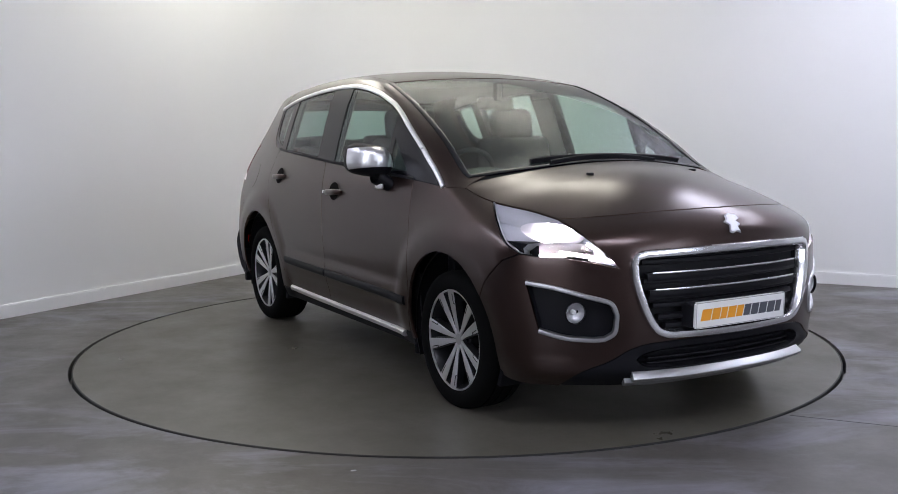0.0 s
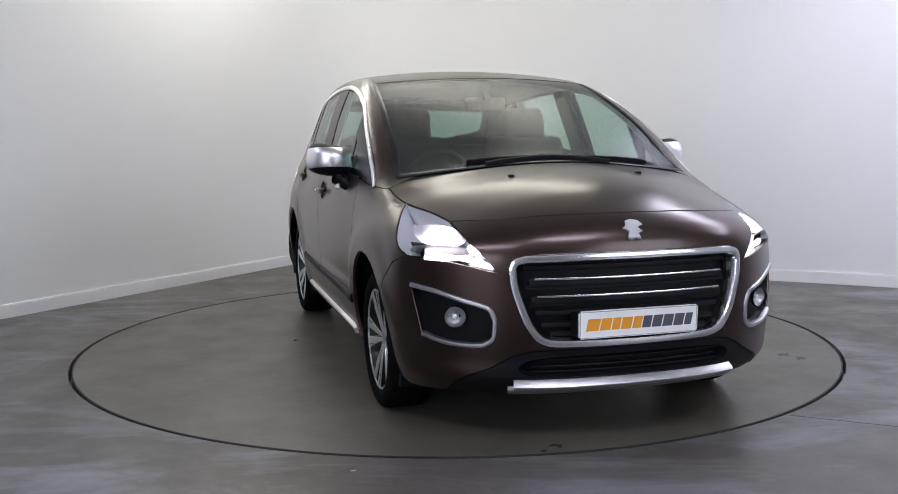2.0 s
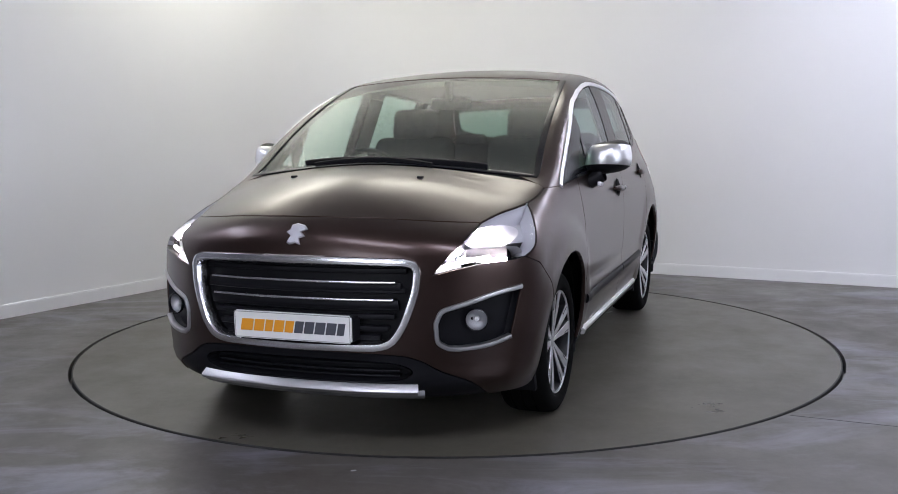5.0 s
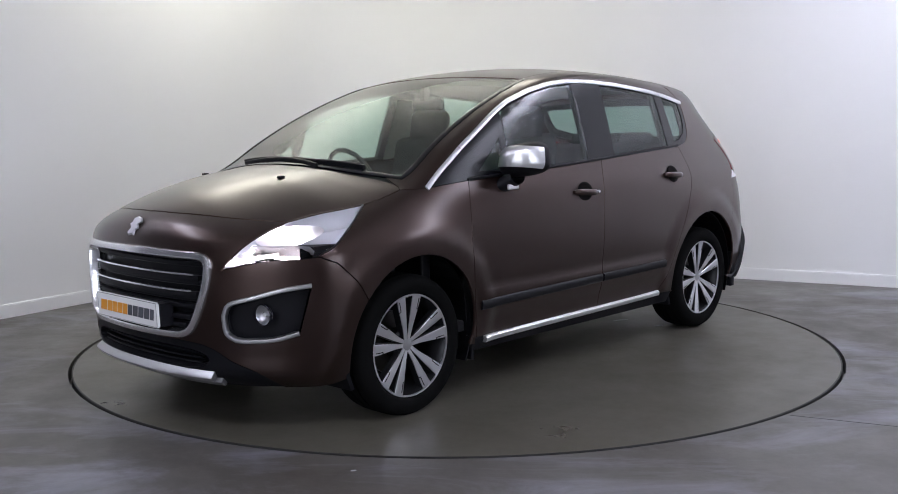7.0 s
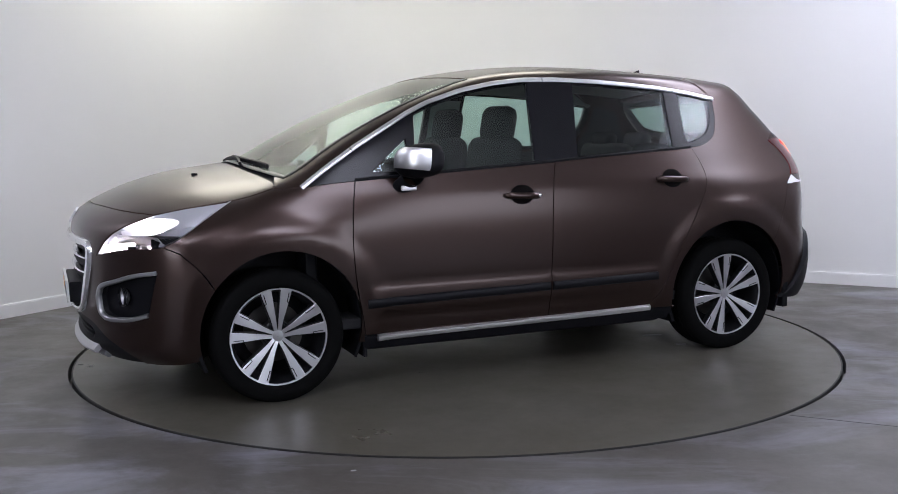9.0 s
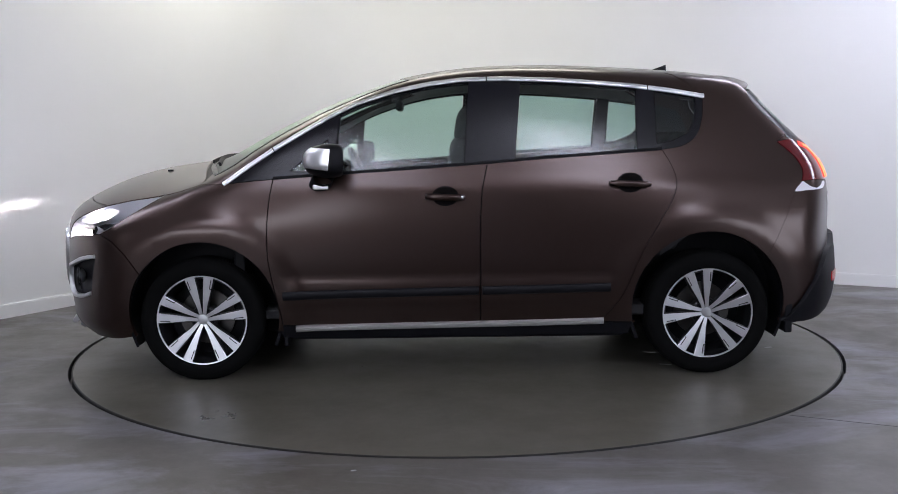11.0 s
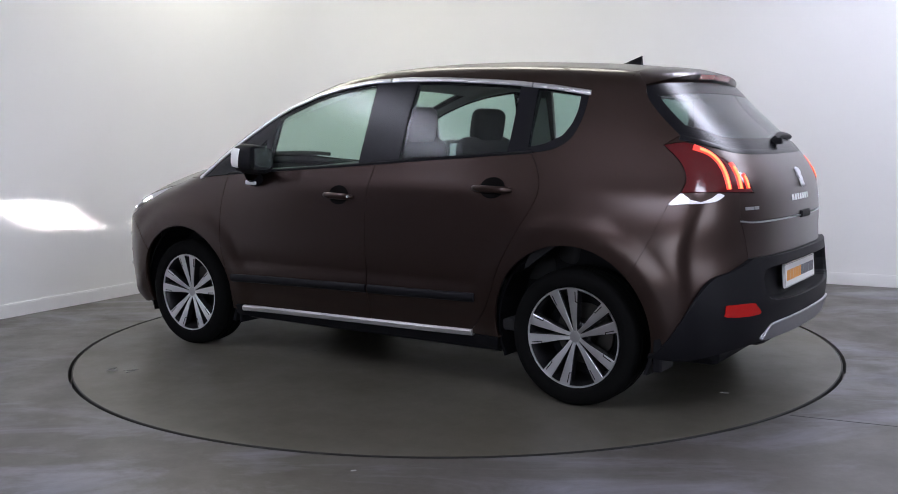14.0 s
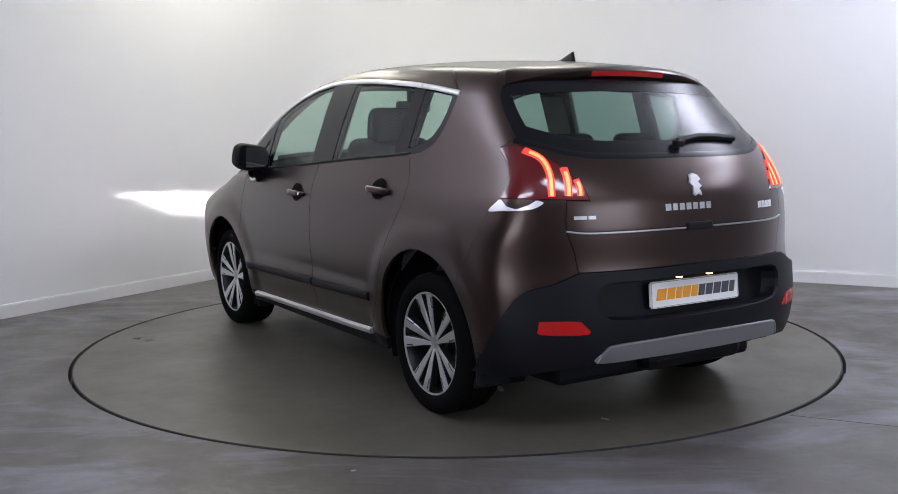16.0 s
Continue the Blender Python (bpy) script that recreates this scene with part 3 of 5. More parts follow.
# bonnet and windscreen, in the view from above (x, y)
bonnet_front = drawn("top", [(2.093, 0), (2.073, 0.2), (2.008, 0.42), (1.93, 0.565), (1.845, 0.667)])
bonnet_side_a = drawn("top", [(1.845, 0.667), (1.71, 0.705), (1.60, 0.745), (1.50, 0.775)])
bonnet_side_b = drawn("top", [(1.50, 0.775), (1.40, 0.793), (1.31, 0.80)])
bonnet_rear = drawn("top", [(1.31, 0.80), (1.30, 0.73), (1.36, 0.45), (1.395, 0.2), (1.405, 0)])
screen_base = drawn("top", [(1.355, 0), (1.345, 0.2), (1.31, 0.45), (1.235, 0.73)])
screen_side = drawn("top", [(1.235, 0.73), (1.0, 0.70), (0.7, 0.672), (0.45, 0.648), (0.235, 0.625)])
screen_top = drawn("top", [(0.235, 0.625), (0.275, 0.4), (0.30, 0.2), (0.305, 0)])
roof_side = drawn("top", [(0.235, 0.625), (-0.1, 0.612), (-0.6, 0.60), (-1.1, 0.583), (-1.50, 0.56)])
roof_rear = drawn("top", [(-1.50, 0.56), (-1.53, 0.3), (-1.54, 0)])

panel("bonnet", "top", both_sides(joined(bonnet_front, bonnet_side_a, bonnet_side_b, bonnet_rear)), M_PAINT, car, "brown metallic bonnet with two washer jets")
windscreen = panel("windscreen", "top", both_sides(joined(screen_base, screen_side, screen_top)), M_SCREEN, car, "large raked windscreen", gap=0.001, depth=0.0, lower=0.004)
panel("roof", "top", both_sides(joined(screen_top[::-1], roof_side, roof_rear)), M_PAINT, car, "brown metallic roof", step=0.05)
panel("headlining", "top", both_sides(joined(screen_top[::-1], roof_side, roof_rear)), M_LINING, car, step=0.08, lower=0.05, depth=0)
# black sealing band round the windscreen
strips("windscreen_seal", np.concatenate([screen_base, screen_side[1:]]), 0.03, 0.003, M_GLOSSBLACK, car, shift=0.012)
# cowl between bonnet and glass
cowl = both_sides(joined(bonnet_rear[::-1][:33], screen_base[::-1]))
panel("scuttle", "top", cowl, M_BLACK, car, "black plastic scuttle below the windscreen", gap=-0.01, lower=0.012, depth=0.03)

# headlights
hl_inner = near("nose", [(1.845, 0.667, 0.905), (1.93, 0.632, 0.862), (2.02, 0.60, 0.802), (2.10, 0.555, 0.72)])
hl_inner[0] = bonnet_side_a[0]
hl_low = near("nose", [(2.10, 0.555, 0.72), (2.03, 0.65, 0.745), (1.95, 0.735, 0.762), (1.86, 0.79, 0.765), (1.80, 0.82, 0.772)])
hl_rear = near("nose", [(1.80, 0.82, 0.772), (1.72, 0.83, 0.81), (1.63, 0.825, 0.885), (1.50, 0.775, 0.975)])
hl_rear[-1] = bonnet_side_a[-1]
hl_out = joined(bonnet_side_a, hl_rear[::-1], hl_low[::-1], hl_inner[::-1])

# bumper
joint = drawn("side", [(1.615, 0.567), (1.68, 0.66), (1.76, 0.74)])
joint = np.concatenate([joint, hl_low[-1:]])
arch_f = lift("side", arch(1.30, 35, -17, n=12))
bump_bottom = near("nose", [(1.668, 0.85, 0.232), (1.78, 0.82, 0.215), (1.92, 0.72, 0.215)])
bump_low = near("nose", [(1.92, 0.72, 0.215), (1.99, 0.66, 0.285), (2.05, 0.56, 0.335), (2.10, 0.48, 0.385), (2.14, 0.36, 0.405), (2.17, 0, 0.41)])
grille_half = np.concatenate([drawn("front", [(0, 0.777), (0.2, 0.777), (0.44, 0.772)], 4), drawn("front", [(0.455, 0.77), (0.485, 0.76), (0.497, 0.735)], 3),
                              drawn("front", [(0.497, 0.725), (0.488, 0.65), (0.45, 0.534), (0.405, 0.464), (0.36, 0.441)], 4),
                              drawn("front", [(0.33, 0.437), (0.2, 0.434), (0, 0.432)], 3)])
grille_out = both_sides(grille_half)
fog_out = joined(near("nose", [(1.862, 0.845, 0.655), (1.95, 0.76, 0.637), (2.04, 0.665, 0.603)], 4), near("nose", [(2.06, 0.63, 0.594), (2.092, 0.585, 0.575), (2.104, 0.565, 0.53)], 4),
                 near("nose", [(2.104, 0.565, 0.515), (2.098, 0.572, 0.455), (2.075, 0.605, 0.428)], 4), near("nose", [(2.05, 0.64, 0.424), (1.98, 0.735, 0.432), (1.905, 0.811, 0.458)], 4))
bumper = panel("front_bumper", "nose", both_sides(joined(bonnet_front, hl_inner, hl_low, joint[::-1], arch_f, bump_bottom, bump_low)), M_PAINT, car,
               "brown metallic front bumper", holes=[grille_out, fog_out, flip(fog_out)], depth=0.03)
val_bottom = near("nose", [(1.92, 0.72, 0.215), (2.03, 0.5, 0.21), (2.08, 0.3, 0.21), (2.11, 0, 0.21)])
intake = both_sides(drawn("front", [(0, 0.378), (0.3, 0.375), (0.43, 0.36), (0.47, 0.33), (0.40, 0.298), (0.2, 0.292), (0, 0.292)], 4))
panel("lower_valance", "nose", both_sides(joined(bump_low[::-1], val_bottom)), M_BLACK, bumper, "black plastic lower valance", holes=[intake], lower=0.004)

# wings
wing_top = drawn("side", [(1.19, 1.02), (1.05, 1.035), (0.925, 1.045)])
pillar_foot = np.concatenate([bonnet_side_b[-1:], wing_top[:1]])
door_f = drawn("side", [(0.925, 1.045), (0.945, 0.93), (0.957, 0.78), (0.953, 0.63), (0.93, 0.48), (0.905, 0.36), (0.89, 0.25)])
arch_w = lift("side", arch(1.30, 194, 35))
pair("front_wing", "ring", joined(bonnet_side_b, pillar_foot, wing_top, door_f, arch_w, joint, hl_rear), M_PAINT, car, "brown metallic front wing")

# cant rail and windscreen pillar
pair("windscreen_pillar", "ring", joined(bonnet_rear[:5], screen_base[-4:], screen_side, roof_side[1:-8], cant3[::-1]), M_PAINT, car, gap=0.0008, depth=0.006)

# doors
DOOR_B = [(-0.172, 1.112), (-0.145, 0.985), (-0.132, 0.8), (-0.131, 0.5), (-0.129, 0.285)]
DOOR_R = [(-1.075, 1.172), (-1.115, 1.10), (-1.14, 1.02), (-1.125, 0.94), (-1.055, 0.82), (-0.985, 0.70), (-0.935, 0.60), (-0.895, 0.50), (-0.845, 0.40), (-0.75, 0.285)]
door_b, door_r = drawn("side", DOOR_B), drawn("side", DOOR_R)
belt_of = lambda x0, x1: drawn("side", [(x, float(np.interp(x, [p[0] for p in BELT[::-1]], [p[1] for p in BELT[::-1]]))) for x in np.linspace(x0, x1, 6)])
bottom = lambda x0, x1: drawn("side", [(x, 0.285) for x in np.linspace(x0, x1, 5)])
belt_f, belt_r = belt_of(0.925, -0.172), np.concatenate([belt_of(-0.172, -0.98), drawn("side", [(-0.98, 1.165), (-1.03, 1.168), (-1.075, 1.172)], 3)])
fdoor = pair("front_door", "ring", joined(belt_f, door_b, bottom(-0.129, 0.893), door_f[::-1][3:]), M_PAINT, car, "closed brown front door")
rdoor = pair("rear_door", "ring", joined(belt_r, door_r, bottom(-0.75, -0.129), door_b[::-1]), M_PAINT, car, "closed brown rear door")
for ds, o in ((fdoor, joined(belt_f, door_b, bottom(-0.129, 0.893), door_f[::-1][3:])), (rdoor, joined(belt_r, door_r, bottom(-0.75, -0.129), door_b[::-1]))):
    pair("door_lining", "ring", o, M_TRIM, ds, lower=0.075, depth=0, step=0.12)

# sills
sill_out = joined(lift("side", [(x, 0.28) for x in np.linspace(0.915, -0.92, 14)]), lift("side", [(x, 0.215) for x in np.linspace(-0.90, 0.90, 14)]))
sill = pair("sill", "side", sill_out, M_BLACK, car, "black plastic sill with a chrome strip", depth=0.05)
strips("sill_trim", drawn("side", [(0.83, 0.268), (0.5, 0.275), (0, 0.281), (-0.5, 0.287), (-0.77, 0.292)], 5), 0.032, 0.020, M_SILLTRIM, sill, "bright chrome sill strip")
# rubbing strips on the doors
rub_f = drawn("side", [(0.885, 0.445), (0.6, 0.452), (0.2, 0.458), (-0.122, 0.463)], 5)
rub_r = drawn("side", [(-0.14, 0.463), (-0.4, 0.466), (-0.8, 0.472)], 5)
strips("rubbing_strip", rub_f, 0.045, 0.014, M_BLACK, fdoor, "black plastic rubbing strip")
strips("rubbing_strip", rub_r, 0.045, 0.014, M_BLACK, rdoor, "black plastic rubbing strip")

# side windows
zc_at = lambda x: float(np.interp(x, [p[0] for p in CANT[::-1]], [p[1] for p in CANT[::-1]]))
zb_at = lambda x: float(np.interp(x, [p[0] for p in (BELT + QUARTER_END[1:])[::-1]], [p[1] for p in (BELT + QUARTER_END[1:])[::-1]]))


def pane(x_low0, x_top0, x_low1, x_top1):
    """A side window from its front edge to its rear edge, between belt and cant rail."""
    up = [(x, zc_at(x) - 0.018) for x in np.linspace(x_top0, x_top1, 12)]
    low = [(x, zb_at(x) + 0.012) for x in np.linspace(x_low1, x_low0, 12)]
    return lift("side", up + low)


pair("front_quarter_light", "ring", lift("side", [(0.84, 1.085), (0.70, 1.20), (0.645, 1.245), (0.645, 1.085)]), M_GLASS, fdoor, depth=0, lower=0.006)
pair("door_glass", "ring", pane(0.61, 0.585, -0.055, -0.08), M_GLASS, fdoor, "tinted door glass", depth=0, lower=0.006)
pair("door_glass", "ring", pane(-0.315, -0.355, -0.945, -0.955), M_DARKGLASS, rdoor, "tinted door glass", depth=0, lower=0.006)
quarter_glass_out = lift("side", [(x, zc_at(x) - 0.018) for x in np.linspace(-1.05, -1.27, 6)] + [(-1.268, 1.37), (-1.252, 1.31), (-1.215, 1.255), (-1.13, 1.215), (-1.05, 1.20)])
pair("quarter_glass", "ring", quarter_glass_out, M_DARKGLASS, car, "small tinted rear quarter window", depth=0, lower=0.006)
# black frame between the panes
dlo = joined(cant3, qend3[::-1], belt3[::-1])
holes = [lift("side", [(0.84, 1.085), (0.70, 1.20), (0.645, 1.245), (0.645, 1.085)]), pane(0.61, 0.585, -0.055, -0.08), pane(-0.315, -0.355, -0.945, -0.955), quarter_glass_out]
pair("window_frame", "ring", dlo, M_GLOSSBLACK, car, "gloss black window frames and pillars", holes=holes, gap=0.001, depth=0.03, lower=0.002)
# bright strip over the windows
for xs in ((1.185, 0.93), (0.925, -0.172), (-0.178, -1.015), (-1.021, -1.318)):
    strips("window_chrome", lift("side", [(x, zc_at(x) - 0.004) for x in np.linspace(xs[0], xs[1], 24)]), 0.025, 0.006, M_SILLTRIM, car, "chrome strip over the side windows")
strips("belt_seal", np.concatenate([belt_f, belt_r[1:]]), 0.014, 0.004, M_BLACK, car, shift=-0.006)

# rear quarter
low_lamp = near("tail", [(-1.755, 0.835, 0.948), (-1.80, 0.81, 1.0), (-1.812, 0.776, 1.065), (-1.77, 0.75, 1.138), (-1.69, 0.732, 1.205)])
glass_corner = near("tail", [(-1.69, 0.732, 1.205), (-1.75, 0.69, 1.248)], 3)
glass_side = near("tail", [(-1.75, 0.69, 1.248), (-1.65, 0.673, 1.341), (-1.58, 0.648, 1.42), (-1.56, 0.62, 1.47)], 5)
pillar_top = np.concatenate([glass_side[-1:], roof_side[-9:][::-1]])
q_joint = drawn("side", [(-1.60, 0.62), (-1.67, 0.75), (-1.73, 0.88)], 5)
pair("rear_quarter", "ring", joined(door_r, lift("side", [(-0.88, 0.285), (-0.93, 0.285)]), lift("side", arch(-1.3065, -12, 138, r=0.395, zc=0.36)), q_joint, low_lamp, glass_corner, glass_side,
     pillar_top, cant3[-1:], qend3[::-1], belt_r[::-1][:4]), M_PAINT, car, "brown metallic rear quarter", gap=0.0008)

# tailgate, split low
gate_top = near("tail", [(-1.99, 0, 1.174), (-1.98, 0.25, 1.174), (-1.933, 0.482, 1.182), (-1.86, 0.61, 1.212), (-1.75, 0.69, 1.248)])
lamp_up = near("tail", [(-1.69, 0.732, 1.205), (-1.76, 0.709, 1.216), (-1.808, 0.691, 1.206), (-1.908, 0.626, 1.152), (-1.964, 0.585, 1.102), (-2.01, 0.548, 1.044), (-2.033, 0.533, 0.992)])
lamp_low = near("tail", [(-2.033, 0.533, 0.992), (-1.953, 0.706, 1.0), (-1.86, 0.785, 1.003), (-1.80, 0.81, 1.0)])
clear_low = near("tail", [(-1.80, 0.81, 0.998), (-1.757, 0.834, 0.950), (-1.83, 0.818, 0.953), (-1.902, 0.785, 0.956), (-1.939, 0.74, 0.964), (-1.957, 0.704, 0.986), (-1.943, 0.72, 0.997)])
gate_side = near("tail", [(-1.995, 0.622, 0.995), (-2.0, 0.63, 0.93), (-2.005, 0.632, 0.876)], 4)
gate_low = near("tail", [(-2.005, 0.632, 0.876), (-2.046, 0.535, 0.866), (-2.09, 0.25, 0.866), (-2.11, 0, 0.867)])
i_low = int(np.argmin(np.linalg.norm(lamp_low - gate_side[0], axis=1)))
tailgate = panel("tailgate", "tail", both_sides(joined(gate_top, glass_corner[::-1], lamp_up, lamp_low[:i_low + 1], gate_side, gate_low)), M_PAINT, car, "closed brown metallic tailgate")
glass_top = near("tail", [(-1.56, 0.62, 1.47), (-1.61, 0.5, 1.488), (-1.645, 0.2, 1.500), (-1.65, 0, 1.502)])
panel("rear_window", "tail", both_sides(joined(gate_top, glass_side, glass_top)), M_REARGLASS, tailgate, "tinted rear window", depth=0, gap=0.0, lower=0.004)
rear_glass_out = both_sides(joined(gate_top, glass_side, glass_top))
panel("window_border", "tail", rear_glass_out, M_GLOSSBLACK, tailgate, "black printed border of the rear window", depth=0, gap=0.0, lower=0.0025,
      holes=[from_sheet("tail", shrunk(to_sheet("tail", rear_glass_out), 0.055))])
strips("rear_window_seal", np.concatenate([gate_top[::-1][:-1], gate_top[:1]]), 0.03, 0.002, M_GLOSSBLACK, tailgate, shift=0.012)
flap_side = near("tail", [(-2.005, 0.632, 0.876), (-2.02, 0.605, 0.79), (-2.03, 0.588, 0.704)], 4)
flap_low = near("tail", [(-2.03, 0.588, 0.704), (-2.09, 0.31, 0.706), (-2.11, 0, 0.708)], 5)
panel("tailgate_flap", "tail", both_sides(joined(gate_low[::-1], flap_side, flap_low)), M_PAINT, car, "brown metallic lower tailgate flap")
black_side = near("tail", [(-2.03, 0.588, 0.702), (-1.99, 0.69, 0.66), (-1.93, 0.79, 0.628), (-1.88, 0.85, 0.54), (-1.80, 0.87, 0.40), (-1.74, 0.87, 0.32), (-1.688, 0.865, 0.285)])
arch_q = lift("side", arch(-1.3065, 194, 138, r=0.395, zc=0.36, n=12))
corner_out = joined(flap_side[::-1], gate_side[::-1], lamp_low[i_low:], low_lamp[:1], q_joint[::-1], arch_q[::-1], black_side[::-1])
pair("rear_bumper_corner", "tail", corner_out, M_PAINT, car, "brown metallic rear bumper corner", gap=0.0004, depth=0.01)
rb_bottom = near("tail", [(-1.688, 0.865, 0.285), (-1.80, 0.80, 0.285), (-1.95, 0.6, 0.325), (-2.04, 0.3, 0.345), (-2.06, 0, 0.345)])
recess = both_sides(near("tail", [(-2.12, 0, 0.665), (-2.11, 0.3, 0.66), (-2.05, 0.5, 0.645), (-2.05, 0.49, 0.53), (-2.10, 0.34, 0.505), (-2.13, 0, 0.50)], 4))
rear_bumper = panel("rear_bumper", "tail", both_sides(joined(flap_low[::-1], black_side, rb_bottom)), M_BLACK, car, "black plastic rear bumper with a satin skid plate", holes=[recess], gap=0.001, depth=0.05, lower=-0.026)

# ---- wheels ----


def build_wheel():
    """A wheel at the origin, its face towards +y."""
    bm = lathe([(0.235, 0.093), (0.228, 0.095), (0.222, 0.085), (0.212, 0.06), (0.205, 0.0), (0.20, -0.085), (0.222, -0.095)])
    wheel = part("wheel", bm, M_RIMDARK, None, "alloy wheel with five pairs of turned spokes", smooth=True)
    tyre = [(0.2345, 0.094), (0.240, 0.104), (0.253, 0.110), (0.278, 0.1125), (0.296, 0.109), (0.310, 0.100), (0.318, 0.088), (0.322, 0.07), (0.3235, 0.052),
            (0.317, 0.050), (0.317, 0.042), (0.3235, 0.040), (0.3235, 0.004), (0.317, 0.002), (0.317, -0.008), (0.3235, -0.010), (0.3235, -0.045), (0.317, -0.047),
            (0.317, -0.055), (0.323, -0.057), (0.318, -0.088), (0.308, -0.104), (0.278, -0.112), (0.24, -0.106), (0.225, -0.095)]
    part("tyre", lathe(tyre, 72), M_RUBBER, wheel, "black road tyre", smooth=True)
    part("rim_lip", lathe([(0.226, 0.088), (0.2275, 0.0985), (0.2345, 0.0995), (0.2365, 0.094)], 72), M_RIM, wheel, smooth=True)
    part("brake_disc", lathe([(0.05, -0.03), (0.145, -0.03), (0.145, -0.045)], 40), M_DISCBRAKE, wheel)
    part("wheel_back", lathe([(0.002, -0.06), (0.205, -0.06)], 40), M_BLACK, wheel)
    part("hub", lathe([(0.002, 0.052), (0.062, 0.052), (0.07, 0.045), (0.075, 0.0)], 40), M_RIMDARK, wheel, smooth=True)
    part("hub_cap", lathe([(0.001, 0.073), (0.02, 0.0725), (0.028, 0.071), (0.031, 0.066), (0.031, 0.05)], 32), M_SATIN, wheel, "silver hub cap", smooth=True)

    def spoke(side, y0, y1, grow, back):
        """One of a pair of spokes that part towards the rim."""
        stations = [(0.026, 0.009, 0.0085), (0.05, 0.0125, 0.0095), (0.085, 0.0185, 0.0122), (0.13, 0.0282, 0.0170), (0.18, 0.0392, 0.0220), (0.208, 0.0452, 0.0242), (0.2280, 0.0490, 0.0255)]
        bm = bmesh.new()
        rows = []
        for r, lat, half in stations:
            half += grow
            y = y0 + (y1 - y0) * (r / 0.22) ** 0.8
            up = math.sqrt(max(r * r - lat * lat, 1e-4))
            rows.append([bm.verts.new((side * lat + q * half, yy, up - 0.25 * side * q * half)) for q, yy in ((-1, y - back), (-1, y - 0.0015), (-0.9, y), (0.9, y), (1, y - 0.0015), (1, y - back))])
        for a, b in zip(rows, rows[1:]):
            for i in range(5):
                bm.faces.new((a[i], a[i + 1], b[i + 1], b[i]))
        return bm

    def groove(side):
        """The dark slit that parts a sliver from the outer edge of a spoke, with its short crosswise end."""
        bm = bmesh.new()
        for (r0, l0), (r1, l1), w in (((0.170, 0.0500), (0.216, 0.0610), 0.0040), ((0.170, 0.0485), (0.168, 0.0590), 0.0036)):
            p, q = Vector((side * l0, 0, math.sqrt(r0 * r0 - l0 * l0))), Vector((side * l1, 0, math.sqrt(r1 * r1 - l1 * l1)))
            d = (q - p).normalized()
            n = Vector((d.z, 0, -d.x)) * (w / 2)
            yp, yq = 0.0672 + 0.0305 * (r0 / 0.22) ** 0.8, 0.0672 + 0.0305 * (r1 / 0.22) ** 0.8
            top = [bm.verts.new((c.x, y, c.z)) for c, y in ((p - n, yp), (q - n, yq), (q + n, yq), (p + n, yp))]
            low = [bm.verts.new((v.co.x, v.co.y - 0.003, v.co.z)) for v in top]
            bm.faces.new(top)
            for i in range(4):
                bm.faces.new((top[i], top[(i + 1) % 4], low[(i + 1) % 4], low[i]))
        return bm

    for side in (-1, 1):
        face, body = spoke(side, 0.066, 0.0965, 0.0, 0.004), spoke(side, 0.061, 0.091, 0.003, 0.035)
        f0 = part("spoke", face, M_RIM, wheel, "turned bright spoke face")
        b0 = part("spoke_back", body, M_RIMDARK, wheel, smooth=True)
        g0 = part("spoke_slit", groove(side), M_RIMDARK, wheel)
        for i in range(1, 5):
            for src in (f0, b0, g0):
                c = src.copy()
                scene.collection.objects.link(c)
                c.rotation_euler = (0, radians(72 * i), 0)
    bolt = part("wheel_bolt", lathe([(0.001, 0.060), (0.009, 0.060), (0.010, 0.045)], 12), M_BLACK, wheel)
    bolt.location = (0.049 * math.sin(radians(36)), 0, 0.049 * math.cos(radians(36)))
    for i in range(1, 5):
        c = bolt.copy()
        scene.collection.objects.link(c)
        c.location = (0.049 * math.sin(radians(36 + 72 * i)), 0, 0.049 * math.cos(radians(36 + 72 * i)))
    return wheel


wheel = build_wheel()
wheel.parent = car
spots = [(1.318, 0.768, 0, 2, 0.316), (-1.313, 0.766, 0, 13, 0.322), (1.298, -0.768, 180, 20, 0.316), (-1.303, -0.766, 180, 55, 0.322)]
for i, (x, y, turn, roll, z) in enumerate(spots):
    w = wheel if i == 0 else copy_thing(wheel, Matrix())
    w.matrix_basis = pose(x, y, z, 0, 0, turn) @ pose(0, 0, 0, 0, roll, 0)

# ---- dark hidden structure: wheel houses, floor pan, engine bay ----
for cx, zc in ((1.30, 0.345), (-1.3065, 0.36)):
    for sgn in (1, -1):
        bm = bmesh.new()
        rows = []
        for a in np.linspace(-25, 205, 24):
            c, s_ = math.cos(radians(a)), math.sin(radians(a))
            rows.append([bm.verts.new((cx + r * c, sgn * y, zc + r * s_)) for r, y in ((0.39, 0.855), (0.405, 0.85), (0.41, 0.60), (0.02, 0.59))])
        for a, b in zip(rows, rows[1:]):
            for j in range(3):
                bm.faces.new((a[j], a[j + 1], b[j + 1], b[j]))
        part("wheel_house", bm, M_BLACK, car, "black wheel arch liner")
part("floor_pan", soft_box(-1.9, -0.58, 0.20, 1.95, 0.58, 0.31, 0.03), M_BLACK, car)
part("side_pan", soft_box(-0.9, 0.55, 0.19, 0.9, 0.80, 0.30, 0.03), M_BLACK, car)
